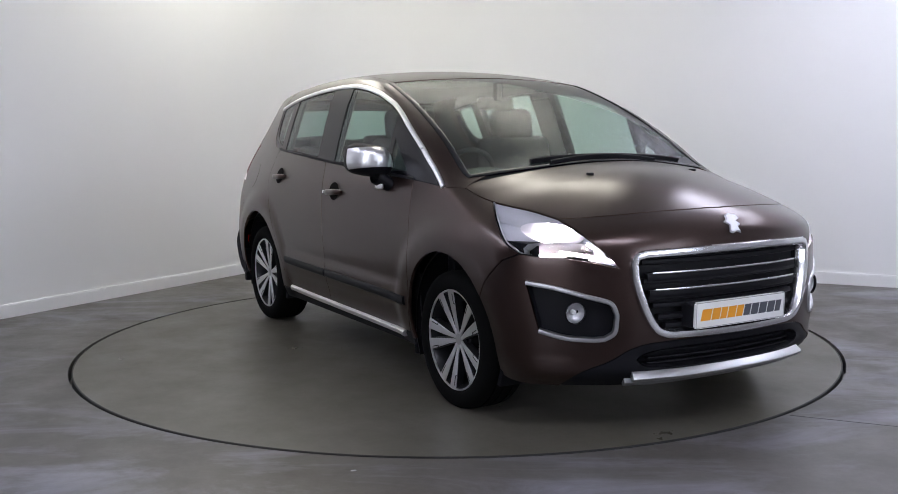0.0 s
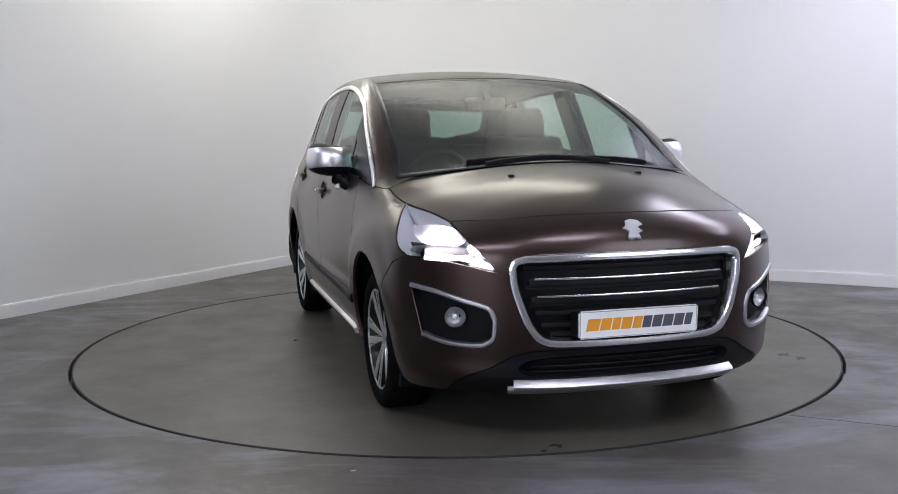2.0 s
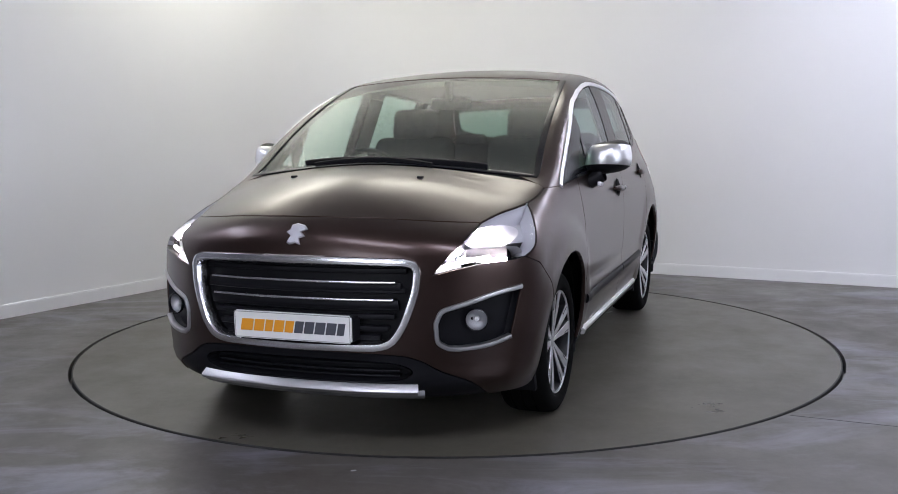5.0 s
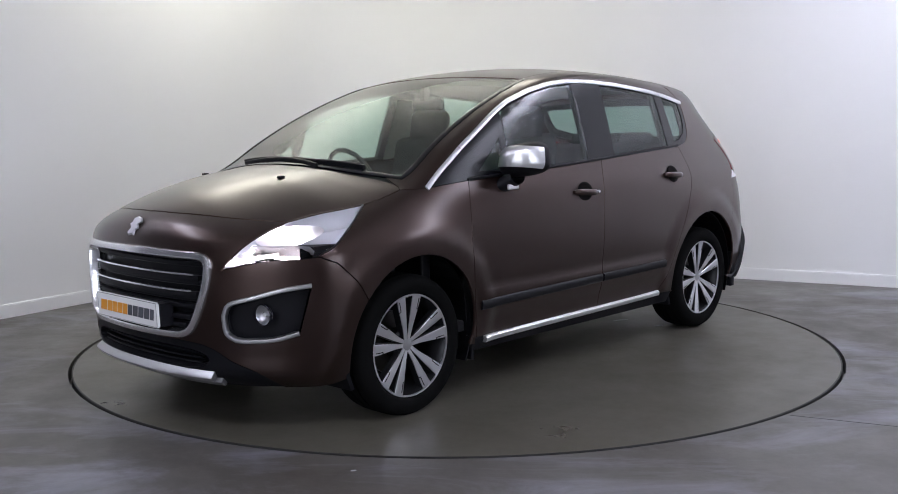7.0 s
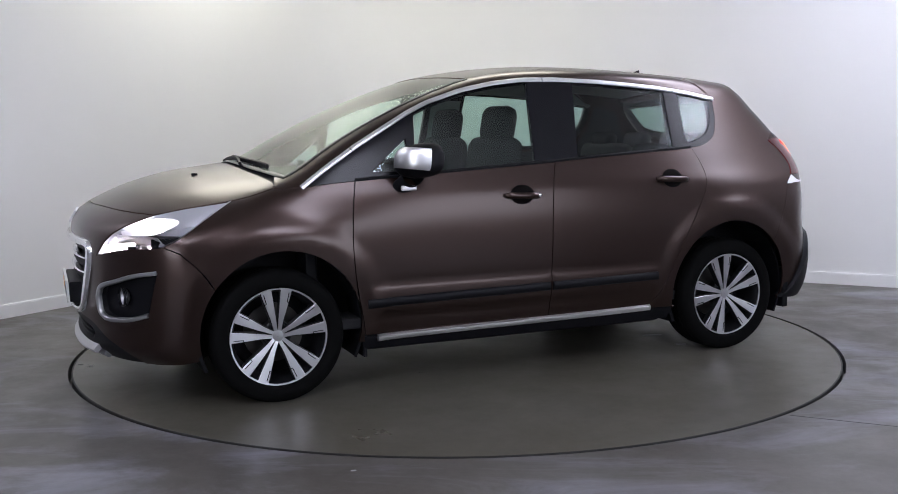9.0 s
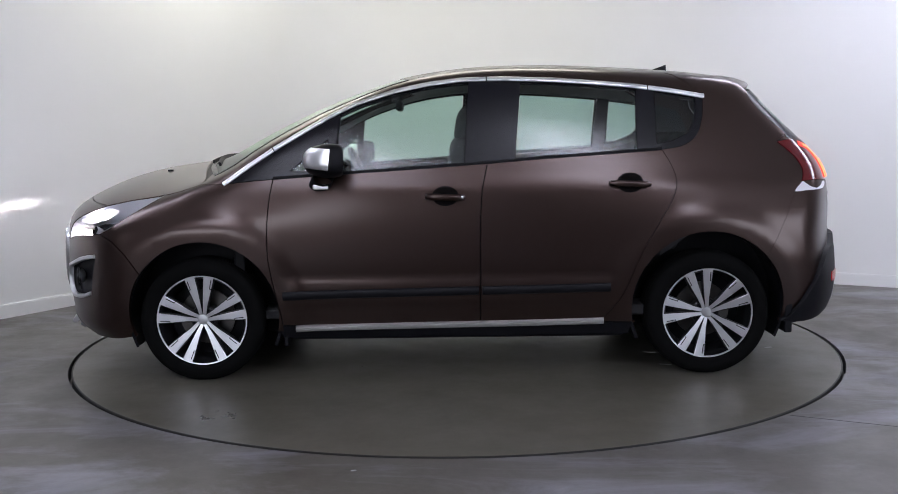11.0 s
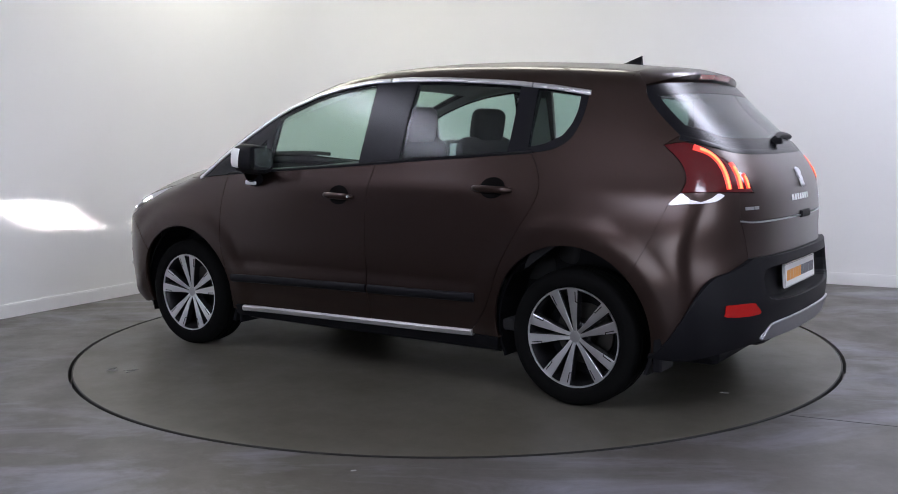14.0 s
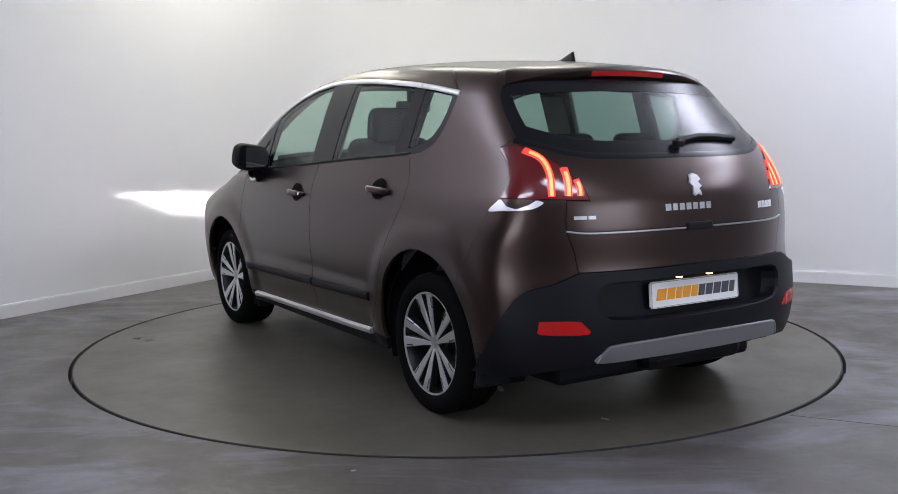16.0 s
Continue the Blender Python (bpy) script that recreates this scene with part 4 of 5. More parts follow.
part("side_pan", soft_box(-0.9, -0.80, 0.19, 0.9, -0.55, 0.30, 0.03), M_BLACK, car)
part("engine_block", soft_box(1.15, -0.58, 0.3, 1.93, 0.58, 0.90, 0.03), M_BLACK, car)
part("boot_tub", soft_box(-1.93, -0.58, 0.3, -1.05, 0.58, 0.90, 0.03), M_BLACK, car)
part("silencer", soft_box(-1.98, -0.45, 0.215, -1.68, 0.15, 0.36, 0.05), M_BLACK, car, "dark exhaust silencer under the tail")
for sgn in (1, -1):
    part("mud_flap", soft_box(-1.752, sgn * 0.80 - 0.075, 0.215, -1.712, sgn * 0.80 + 0.075, 0.45, 0.008), M_BLACK, car, "black rubber mud flap")
    part("mud_flap", soft_box(0.875, sgn * 0.77 - 0.08, 0.17, 0.895, sgn * 0.77 + 0.08, 0.35, 0.006), M_BLACK, car, "black rubber mud flap")

# ---- headlights ----


def turned(profile, at, aim, name, material, parent, label="", segments=32):
    """A round piece whose axis points along aim."""
    bm = lathe(profile, segments)
    q = Vector((0, 1, 0)).rotation_difference(Vector(aim).normalized())
    bmesh.ops.transform(bm, matrix=Matrix.Translation(at) @ q.to_matrix().to_4x4(), verts=bm.verts)
    return part(name, bm, material, parent, label, smooth=True)


for sgn in (1, -1):
    m = sgn < 0
    lamp = panel("headlight", "nose", hl_out, M_CLEAR, car, "clear headlight, switched on and glaring white", depth=0, gap=0.002, mirror=m)
    lamp.visible_shadow = False
    slot_hole = near("nose", [(1.875, 0.845, 0.742), (2.02, 0.66, 0.742), (2.02, 0.66, 0.810), (1.875, 0.845, 0.810), (1.875, 0.845, 0.745)], 3)
    panel("housing", "nose", hl_out, M_LAMPGREY, lamp, holes=[slot_hole], gap=0.004, lower=0.10, depth=-0.098, mirror=m, step=0.05)
    # wide main reflector and a smaller inner one, each with its burner
    for names, cy, cz, ry, rz, x_back, bulb in ((("reflector", "burner"), 0.725, 0.850, 0.082, 0.040, 1.80, 0.017), (("inner_reflector", "inner_burner"), 0.618, 0.795, 0.040, 0.030, 1.935, 0.010)):
        bm = bmesh.new()
        rim = lift("front", [(cy + ry * math.cos(a), cz + rz * math.sin(a)) for a in np.linspace(0, 2 * math.pi, 29)[:-1]])
        rings = []
        for k in (1.0, 0.85, 0.65, 0.45, 0.25, 0.08):
            rings.append([bm.verts.new((x_back + (p[0] - 0.022 - x_back) * k * k, (cy + (p[1] - cy) * k) * sgn, cz + (p[2] - cz) * k)) for p in rim])
        for a, b in zip(rings, rings[1:]):
            for q in range(28):
                bm.faces.new((a[q], a[(q + 1) % 28], b[(q + 1) % 28], b[q]))
        bm.faces.new(rings[-1])
        part(names[0], bm, M_REFLECTOR, lamp, "bright reflector bowl", smooth=True)
        bm = bmesh.new()
        bmesh.ops.create_uvsphere(bm, u_segments=20, v_segments=12, radius=bulb)
        for v in bm.verts:
            v.co = Vector((v.co.x * 1.5 + x_back + 0.045, (v.co.y + cy), v.co.z + cz))
            v.co.y *= sgn
        part(names[1], bm, M_LAMP, lamp, "glaring white burner", smooth=True)
    # low slot that throws the wide flat beam
    bm = bmesh.new()
    y, z = 0.70 * sgn, 0.775
    a = [bm.verts.new((1.875, y + u * 0.088, z + v * 0.029)) for u, v in ((-1, -1), (1, -1), (1, 1), (-1, 1))]
    b = [bm.verts.new((1.625, y + u * 0.085, z + v * 0.029)) for u, v in ((-1, -1), (1, -1), (1, 1), (-1, 1))]
    for i in range(4):
        bm.faces.new((a[i], a[(i + 1) % 4], b[(i + 1) % 4], b[i]))
    bm.faces.new(b)
    part("beam_slot", bm, M_BLACK, lamp)
    bm = bmesh.new()
    bm.faces.new([bm.verts.new((1.63, y + u * 0.075, z + v * 0.026)) for u, v in ((-1, -1), (1, -1), (1, 1), (-1, 1))])
    part("beam_lamp", bm, M_BEAM, lamp)
    # row of small white lights along the lower edge
    run = from_sheet("nose", to_sheet("nose", hl_low[:13]) + np.array([0.006, 0.022]))
    run = run - normals(run) * 0.02
    strip("light_strip", run, 0.016, 0.006, M_DRL, lamp, "row of white daytime lights", mirror=m)

# ---- grille ----
grille = panel("grille", "nose", grille_out, M_BLACK, car, "black radiator grille in a chrome frame", lower=0.055, depth=-0.05, gap=0.004, step=0.05)
g_frame = np.concatenate([grille_half, flip(grille_half)[::-1][1:-1]])
strip("grille_frame", g_frame, 0.036, 0.020, M_CHROME, grille, "bright chrome grille frame", closed=True, sink=0.03)


def bar_across(z, half, width, proud, material, parent, name, label="", back=0.0, n=15):
    line = lift("front", [(y, z) for y in np.linspace(-half, half, n)])
    line = line - normals(line) * back
    return strip(name, line, width, proud, material, parent, label, sink=0.02)


for z, half in ((0.737, 0.455), (0.658, 0.45), (0.59, 0.43), (0.555, 0.41), (0.505, 0.385), (0.467, 0.35)):
    bar_across(z, half, 0.022, 0.008, M_BLACK, grille, "grille_slat", back=0.03)
for z, half in ((0.692, 0.415), (0.623, 0.405)):
    bar_across(z, half, 0.011, 0.010, M_CHROME, grille, "chrome_slat", "thin chrome slat", back=0.016)
    bar_across(z - 0.018, half + 0.02, 0.03, 0.006, M_BLACK, grille, "grille_slat", back=0.022)
bar_across(0.786, 0.135, 0.020, 0.016, M_DRLBAR, grille, "centre_bar", "clear bar set into the grille frame")
lower_grille = panel("lower_grille", "nose", intake, M_BLACK, car, "black lower air intake", lower=0.06, depth=-0.055, gap=0.003, step=0.05)
for z in (0.312, 0.335, 0.358):
    bar_across(z, 0.42, 0.008, 0.008, M_BLACK, lower_grille, "grille_slat", back=0.03)
lip = bar_across(0.268, 0.487, 0.027, 0.020, M_SATIN, car, "front_skid_plate", "satin chrome lip under the front bumper", back=-0.012, n=31)
bar_across(0.236, 0.50, 0.036, 0.012, M_SKID, lip, "skid_underside", "dull grey underside", back=-0.004, n=31)

# ---- fog lamps ----
for sgn in (1, -1):
    m = sgn < 0
    pod = panel("fog_lamp", "nose", fog_out, M_BLACK, car, "round fog lamp in a black pod with a chrome edge", lower=0.045, depth=-0.04, gap=0.003, mirror=m)
    strip("pod_trim", fog_out, 0.020, 0.009, M_SATIN, pod, "satin chrome edge", mirror=m, sink=0.015)
    at = (1.975, 0.692 * sgn, 0.535)
    aim = (1, 0.25 * sgn, 0)
    turned([(0.047, 0.030), (0.046, 0.036), (0.043, 0.038), (0.042, 0.02)], at, aim, "lamp_ring", M_GLOSSBLACK, pod)
    turned([(0.043, 0.026), (0.036, 0.010), (0.02, 0.0), (0.001, -0.004)], at, aim, "lamp_reflector", M_SATIN, pod)
    turned([(0.001, 0.02), (0.009, 0.018), (0.012, 0.0)], at, aim, "bulb", M_FOG, pod)
    lens = turned([(0.043, 0.026), (0.03, 0.034), (0.001, 0.038)], at, aim, "lamp_lens", M_CLEAR, pod)
    lens.visible_shadow = False

# ---- number plates with the printing as plain bars ----


def plate(name, m, parent_label):
    """A plate 0.52 x 0.111 that faces +x, with slanted bars for its print."""
    bm = bmesh.new()
    box(bm, -0.006, -0.26, -0.0555, 0.006, 0.26, 0.0555)
    bmesh.ops.bevel(bm, geom=[e for e in bm.edges if abs(e.verts[0].co.x - e.verts[1].co.x) > 0.005], offset=0.008, segments=3, affect="EDGES")
    p = part(name, bm, M_PLATE, car, parent_label)
    p.matrix_basis = m
    bm = bmesh.new()
    for y0, z0, y1, z1 in ((-0.257, 0.0505, 0.257, 0.0535), (-0.257, -0.0535, 0.257, -0.0505), (-0.257, -0.0505, -0.254, 0.0505), (0.254, -0.0505, 0.257, 0.0505)):
        box(bm, 0.006, y0, z0, 0.0066, y1, z1)
    part("plate_border", bm, M_LINING, p)
    widths = (0.060, 0.050, 0.040, 0.050, 0.043, 0.043, 0.047, 0.049, 0.048, 0.037)
    y = 0.232
    for i, w in enumerate(widths):
        bm = bmesh.new()
        slant = 0.010
        v = [bm.verts.new((x, yy - s_ * slant, zz)) for x in (0.0062, 0.0072) for yy, zz, s_ in ((y, -0.024, 0), (y - w + 0.006, -0.024, 0), (y - w + 0.006, 0.024, 1), (y, 0.024, 1))]
        for f in ((3, 2, 1, 0), (4, 5, 6, 7), (0, 1, 5, 4), (1, 2, 6, 5), (2, 3, 7, 6), (3, 0, 4, 7)):
            bm.faces.new([v[k] for k in f])
        part("print_bar", bm, M_ORANGE if i < 5 else M_GREY, p)
        y -= w
    return p


# seen from ahead the print starts on the car's right
plate("front_plate", pose(2.226, 0, 0.512, 0, 2, 0) @ pose(0, 0, 0, 0, 0, 0) @ Matrix.Diagonal((1, -1, 1, 1)), "white plate with orange and grey print")
plate("rear_plate", pose(-2.096, 0, 0.588, 0, -4, 180) @ Matrix.Diagonal((1, -1, 1, 1)), "white plate with orange and grey print, lit from above")
part("plate_mount", soft_box(2.15, -0.265, 0.46, 2.219, 0.265, 0.56, 0.008), M_BLACK, car)

# ---- emblems as plain shapes ----


def emblem(at, aim, w, h, name):
    bm = bmesh.new()
    ring = [(-0.28, -0.5), (-0.05, -0.42), (0.18, -0.5), (0.34, -0.42), (0.22, -0.1), (0.46, 0.08), (0.30, 0.2), (0.28, 0.42), (0.02, 0.5), (-0.3, 0.42), (-0.48, 0.22), (-0.2, 0.1), (-0.42, -0.1), (-0.18, -0.2)]
    lo = [bm.verts.new((u * w, 0, v * h)) for u, v in ring]
    hi = [bm.verts.new((u * w * 0.86, 0.007, v * h * 0.88)) for u, v in ring]
    bm.faces.new(hi)
    for i in range(len(ring)):
        j = (i + 1) % len(ring)
        bm.faces.new((lo[i], lo[j], hi[j], hi[i]))
    q = Vector(aim).normalized().to_track_quat("Y", "Z")
    bmesh.ops.transform(bm, matrix=Matrix.Translation(at) @ q.to_matrix().to_4x4(), verts=bm.verts)
    return part(name, bm, M_EMBLEM, car, "chrome emblem, a plain raised shape")


spot = lift("front", [(0, 0.875)])
emblem(spot[0] + normals(spot)[0] * 0.002, normals(spot)[0], 0.10, 0.095, "emblem")
spot = lift("rear", [(0, 1.04)])
emblem(spot[0] + normals(spot)[0] * 0.002, normals(spot)[0], 0.085, 0.105, "emblem")


def letter_bars(y0, z, sizes, h, material, name, label, gap=0.012):
    """A row of small raised bars on the tail for lettering."""
    y = y0
    bm = bmesh.new()
    for w in sizes:
        q = lift("rear", [(y, z - h / 2), (y - w, z - h / 2), (y - w, z + h / 2), (y, z + h / 2)])
        n = normals(q)
        lo = [bm.verts.new(c) for c in q]
        hi = [bm.verts.new(c + m_ * 0.005) for c, m_ in zip(q, n)]
        bm.faces.new(hi)
        for i in range(4):
            bm.faces.new((lo[i], lo[(i + 1) % 4], hi[(i + 1) % 4], hi[i]))
        y -= w + gap
    return part(name, bm, material, tailgate, label)


letter_bars(0.185, 0.952, (0.03, 0.026, 0.028, 0.028, 0.028, 0.030, 0.028), 0.028, M_CHROME, "lettering", "chrome lettering as plain bars", 0.010)
letter_bars(-0.40, 0.935, (0.03, 0.026, 0.026, 0.028), 0.030, M_CHROME, "lettering", "chrome model figures as plain bars", 0.004)
letter_bars(0.60, 0.925, (0.050, 0.030), 0.014, M_SATIN, "lettering", "small chrome badge as plain bars", 0.006)

# ---- door mirrors ----
for sgn in (1, -1):
    def shell(name, material, parent, grow, keep, label=""):
        bm = bmesh.new()
        bmesh.ops.create_uvsphere(bm, u_segments=40, v_segments=24, radius=1.0)
        for v in bm.verts:
            u = np.array(v.co)
            e = 0.55
            u = np.sign(u) * np.abs(u) ** e
            u /= max(1e-6, (np.abs(u) ** 3.2).sum() ** (1 / 3.2))
            x, y, z = u
            x = x if x > 0 else max(x, -0.72)
            taper = 1 - 0.16 * max(0, x) - 0.10 * z
            v.co = ((x * 0.105 - 0.02 * abs(y)) * grow, y * 0.112 * taper * grow, (z * 0.082 * (1 - 0.20 * max(0, x)) + 0.018 * y * (1 if y > 0 else 0.6)) * grow)
        for co, no in keep:
            bmesh.ops.bisect_plane(bm, geom=bm.verts[:] + bm.edges[:] + bm.faces[:], plane_co=co, plane_no=no, clear_inner=True)
        for v in bm.verts:
            v.co = Vector((0.645 + v.co.x - 0.10 * v.co.y, 0.965 + v.co.y, 1.135 + v.co.z))
            v.co.y *= sgn
        return part(name, bm, material, parent, label, smooth=True)

    mirror_ob = shell("door_mirror", M_BLACK, car, 1.0, (), "door mirror with a chrome cap on a black foot")
    shell("mirror_cap", M_SILLTRIM, mirror_ob, 1.035, (((-0.02, 0, 0), (1, 0, 0.12)), ((0, 0, -0.042), (-0.12, 0, 1)), ((0, 0, 0.064), (0.1, 0, -1))), "polished chrome mirror cap")
    bm = bmesh.new()
    ring = [bm.verts.new((0.5555, (0.965 + 0.088 * math.copysign(abs(math.cos(a)) ** 0.5, math.cos(a))) * sgn, 1.138 + 0.060 * math.copysign(abs(math.sin(a)) ** 0.5, math.sin(a)))) for a in np.linspace(0, 2 * math.pi, 33)[:-1]]
    bm.faces.new(ring)
    part("mirror_glass", bm, M_MIRROR, mirror_ob, "mirror glass")
    bm = bmesh.new()
    rows = []
    for t in np.linspace(0, 1, 7):
        cx, cy, cz = 0.70 - 0.045 * t, 0.845 + 0.10 * t, 0.985 + 0.075 * t
        rx, rz = 0.062 - 0.008 * t, 0.030 + 0.012 * t
        rows.append([bm.verts.new((cx + rx * math.cos(a), (cy - 0.3 * rz * math.sin(a)) * sgn, cz + rz * math.sin(a))) for a in np.linspace(0, 2 * math.pi, 21)[:-1]])
    for a, b in zip(rows, rows[1:]):
        for i in range(20):
            bm.faces.new((a[i], a[(i + 1) % 20], b[(i + 1) % 20], b[i]))
    bm.faces.new(rows[0])
    part("mirror_foot", bm, M_BLACK, mirror_ob, smooth=True)
    bm = soft_box(0.635, 0.0, -0.013, 0.715, 0.016, 0.013, 0.006)
    bmesh.ops.transform(bm, matrix=Matrix.Translation((0, 0.925, 1.005)), verts=bm.verts)
    for v in bm.verts:
        v.co.y *= sgn
    part("side_repeater", bm, M_REFLECTOR, mirror_ob, "clear side repeater lens")

# ---- door handles, fuel flap ----
for (xc, zc, length, owner) in ((0.045, 0.946, 0.205, fdoor), (-0.898, 1.002, 0.215, rdoor)):
    for i, sgn in enumerate((1, -1)):
        spot = lift("side", [(xc, zc)])[0]
        bm = bmesh.new()
        rows = []
        for t in np.linspace(-1, 1, 17):
            off = 0.040 - 0.022 * abs(t) ** 4
            r = 0.017 * (1 - 0.45 * abs(t) ** 6)
            y0 = lift("side", [(xc + t * length / 2, zc)])[0][1]
            rows.append([bm.verts.new((xc + t * length / 2, (y0 + off - 0.012 + 0.010 * math.cos(a)) * sgn, zc + 0.004 * t + r * math.sin(a))) for a in np.linspace(0, 2 * math.pi, 13)[:-1]])
        for a, b in zip(rows, rows[1:]):
            for k in range(12):
                bm.faces.new((a[k], a[(k + 1) % 12], b[(k + 1) % 12], b[k]))
        bm.faces.new(rows[0])
        bm.faces.new(rows[-1][::-1])
        handle = part("door_handle", bm, M_PAINT, owner[i], "brown door handle over a dark patch painted as recess shade", smooth=True)
        # no hollow is cut: a raised dark patch paints its shade
        cup = lift("side", [(xc + 0.068 * math.cos(a), zc + 0.004 + 0.050 * math.sin(a)) for a in np.linspace(0, 2 * math.pi, 25)[:-1]])
        panel("recess_shade_patch", "ring", cup, M_RECESS_SHADE, handle, depth=0, lower=-0.005, gap=0, mirror=sgn < 0, step=0.03)
        if owner is fdoor:
            turned([(0.001, 0.003), (0.008, 0.002), (0.009, -0.004)], (xc - 0.088, (spot[1] + 0.034) * sgn, zc), (0, sgn, 0), "key_cap", M_CHROME, handle)
flap = lift("side", [(-1.52 + 0.085 * math.cos(a), 0.99 + 0.085 * math.sin(a)) for a in np.linspace(0, 2 * math.pi, 33)[:-1]])
panel("fuel_flap", "ring", flap, M_PAINT, car, lower=-0.0015, gap=0, depth=0.004, mirror=True)

# ---- tail lamps ----
for sgn in (1, -1):
    m = sgn < 0
    lamp = panel("tail_lamp", "tail", joined(lamp_up, lamp_low, low_lamp[6:]), M_RED, car, "red tail lamp with three glowing bars", lower=-0.004, depth=0.04, mirror=m, step=0.025)
    panel("lamp_back", "tail", joined(lamp_up, lamp_low, low_lamp[6:]), M_BLACK, lamp, lower=0.045, depth=0, mirror=m, step=0.06)
    for pts, w in (([(-1.81, 0.694, 1.194), (-1.88, 0.662, 1.16), (-1.928, 0.655, 1.10), (-1.96, 0.668, 1.012)], 0.030), ([(-1.945, 0.598, 1.122), (-1.975, 0.60, 1.07), (-1.995, 0.611, 1.012)], 0.032),
                   ([(-1.985, 0.566, 1.075), (-2.003, 0.562, 1.044), (-2.012, 0.565, 1.012)], 0.026)):
        line = near("tail", pts)
        line = line + normals(line) * 0.002
        bar = strip("light_bar", line, w, 0.006, M_REDGLOW, lamp, "glowing red light bar", mirror=m)
        strip("light_core", line[2:] + normals(line[2:]) * 0.004, w * 0.5, 0.005, M_REDCORE, bar, mirror=m)
    panel("reversing_lens", "tail", clear_low, M_REFLECTOR, lamp, "clear reversing lens", lower=-0.004, depth=0.02, gap=0.001, mirror=m)
    refl = near("tail", [(-1.97, 0.745, 0.52), (-2.02, 0.60, 0.517), (-2.03, 0.575, 0.505), (-2.035, 0.55, 0.462), (-1.98, 0.74, 0.465), (-1.97, 0.75, 0.49)], 3)
    panel("rear_reflector", "tail", refl, M_REDREF, rear_bumper, "red rear fog lamp and reflector", lower=-0.030, depth=0.01, mirror=m)
skid = both_sides(near("tail", [(-2.12, 0, 0.426), (-2.128, 0.142, 0.424), (-2.11, 0.3, 0.420), (-2.084, 0.455, 0.412), (-2.07, 0.49, 0.397), (-2.05, 0.525, 0.345), (-2.08, 0.3, 0.348), (-2.09, 0, 0.350)], 4))
skid_plate = panel("rear_skid_plate", "tail", skid, M_SKID, rear_bumper, "dull satin skid plate with a bright upper edge", lower=-0.034, depth=0.02)
edge = near("tail", [(-2.052, 0.52, 0.352), (-2.07, 0.488, 0.398), (-2.084, 0.452, 0.411), (-2.11, 0.3, 0.419), (-2.12, 0, 0.425)], 5)
edge = edge + normals(edge) * 0.034
strips("bright_edge", edge, 0.008, 0.004, M_SATIN, skid_plate)
panel("plate_recess", "tail", recess, M_BLACK, rear_bumper, lower=0.055, depth=-0.066, gap=0.001)
for y in (0.09, -0.09):
    part("plate_light", soft_box(-2.100, y - 0.014, 0.650, -2.084, y + 0.014, 0.657, 0.002), M_PLATELAMP, rear_bumper, "small plate lamp")
    part("lamp_hood", soft_box(-2.112, y - 0.022, 0.658, -2.07, y + 0.022, 0.672, 0.003), M_BLACK, rear_bumper)
strips("tailgate_trim", gate_low - np.array([0, 0, 0.004]), 0.007, 0.004, M_SATIN, tailgate, "thin chrome strip along the tailgate's lower edge")
part("tailgate_catch", soft_box(-2.125, -0.075, 0.850, -2.07, 0.075, 0.885, 0.008), M_BLACK, tailgate, "black tailgate handle")

# ---- spoiler, high brake light, aerial, rear wiper ----
bm = bmesh.new()
rows = []
for y in np.linspace(-0.605, 0.605, 31):
    ay = abs(y)
    full = 1 - (ay / 0.605) ** 8
    x0 = -1.50 + 0.02 * ay
    x1 = x0 + (-1.672 + 0.16 * ay**2 + 0.25 * ay**4 - x0) * (0.45 + 0.55 * full)
    z0 = lift("top", [(x0, y)])[0][2] + 0.002
    z1 = 1.548 - 0.10 * ay**2 - 0.22 * ay**4
    rows.append([bm.verts.new(c) for c in ((x0, y, z0), ((x0 + x1) / 2, y, (z0 + z1) / 2 + 0.006), (x1 + 0.006, y, z1), (x1, y, z1 - 0.008), (x1 + 0.012, y, z1 - 0.012 - 0.022 * full), (x1 + 0.035, y, z1 - 0.014 - 0.038 * full))])
for a, b in zip(rows, rows[1:]):
    for j in range(5):
        bm.faces.new((a[j], a[j + 1], b[j + 1], b[j]))
bm.faces.new(rows[0])
bm.faces.new(rows[-1][::-1])
spoiler = part("roof_spoiler", bm, M_PAINT, tailgate, "brown roof spoiler over the rear window", smooth=True)
bm = bmesh.new()
rows = [[bm.verts.new((-1.672 + 0.16 * y * y - 0.003 + o, y, 1.548 - 0.10 * y * y + z)) for o, z in ((0.012, -0.008), (0, -0.010), (0.010, -0.032), (0.02, -0.033))] for y in np.linspace(-0.215, 0.215, 13)]
for a, b in zip(rows, rows[1:]):
    for j in range(3):
        bm.faces.new((a[j], a[j + 1], b[j + 1], b[j]))
part("brake_light", bm, M_BRAKE, spoiler, "red high-level brake light")
bm = bmesh.new()
rows = []
for t in np.linspace(0, 1, 8):
    x = -1.155 - 0.115 * t
    h = 0.048 * t**1.1
    w = 0.020 * (1 - 0.3 * t)
    z0 = lift("top", [(x, 0)])[0][2]
    rows.append([bm.verts.new(c) for c in ((x, -w, z0 - 0.002), (x, -w * 0.5, z0 + h * 0.6), (x, -0.003, z0 + h), (x, 0.003, z0 + h), (x, w * 0.5, z0 + h * 0.6), (x, w, z0 - 0.002))])
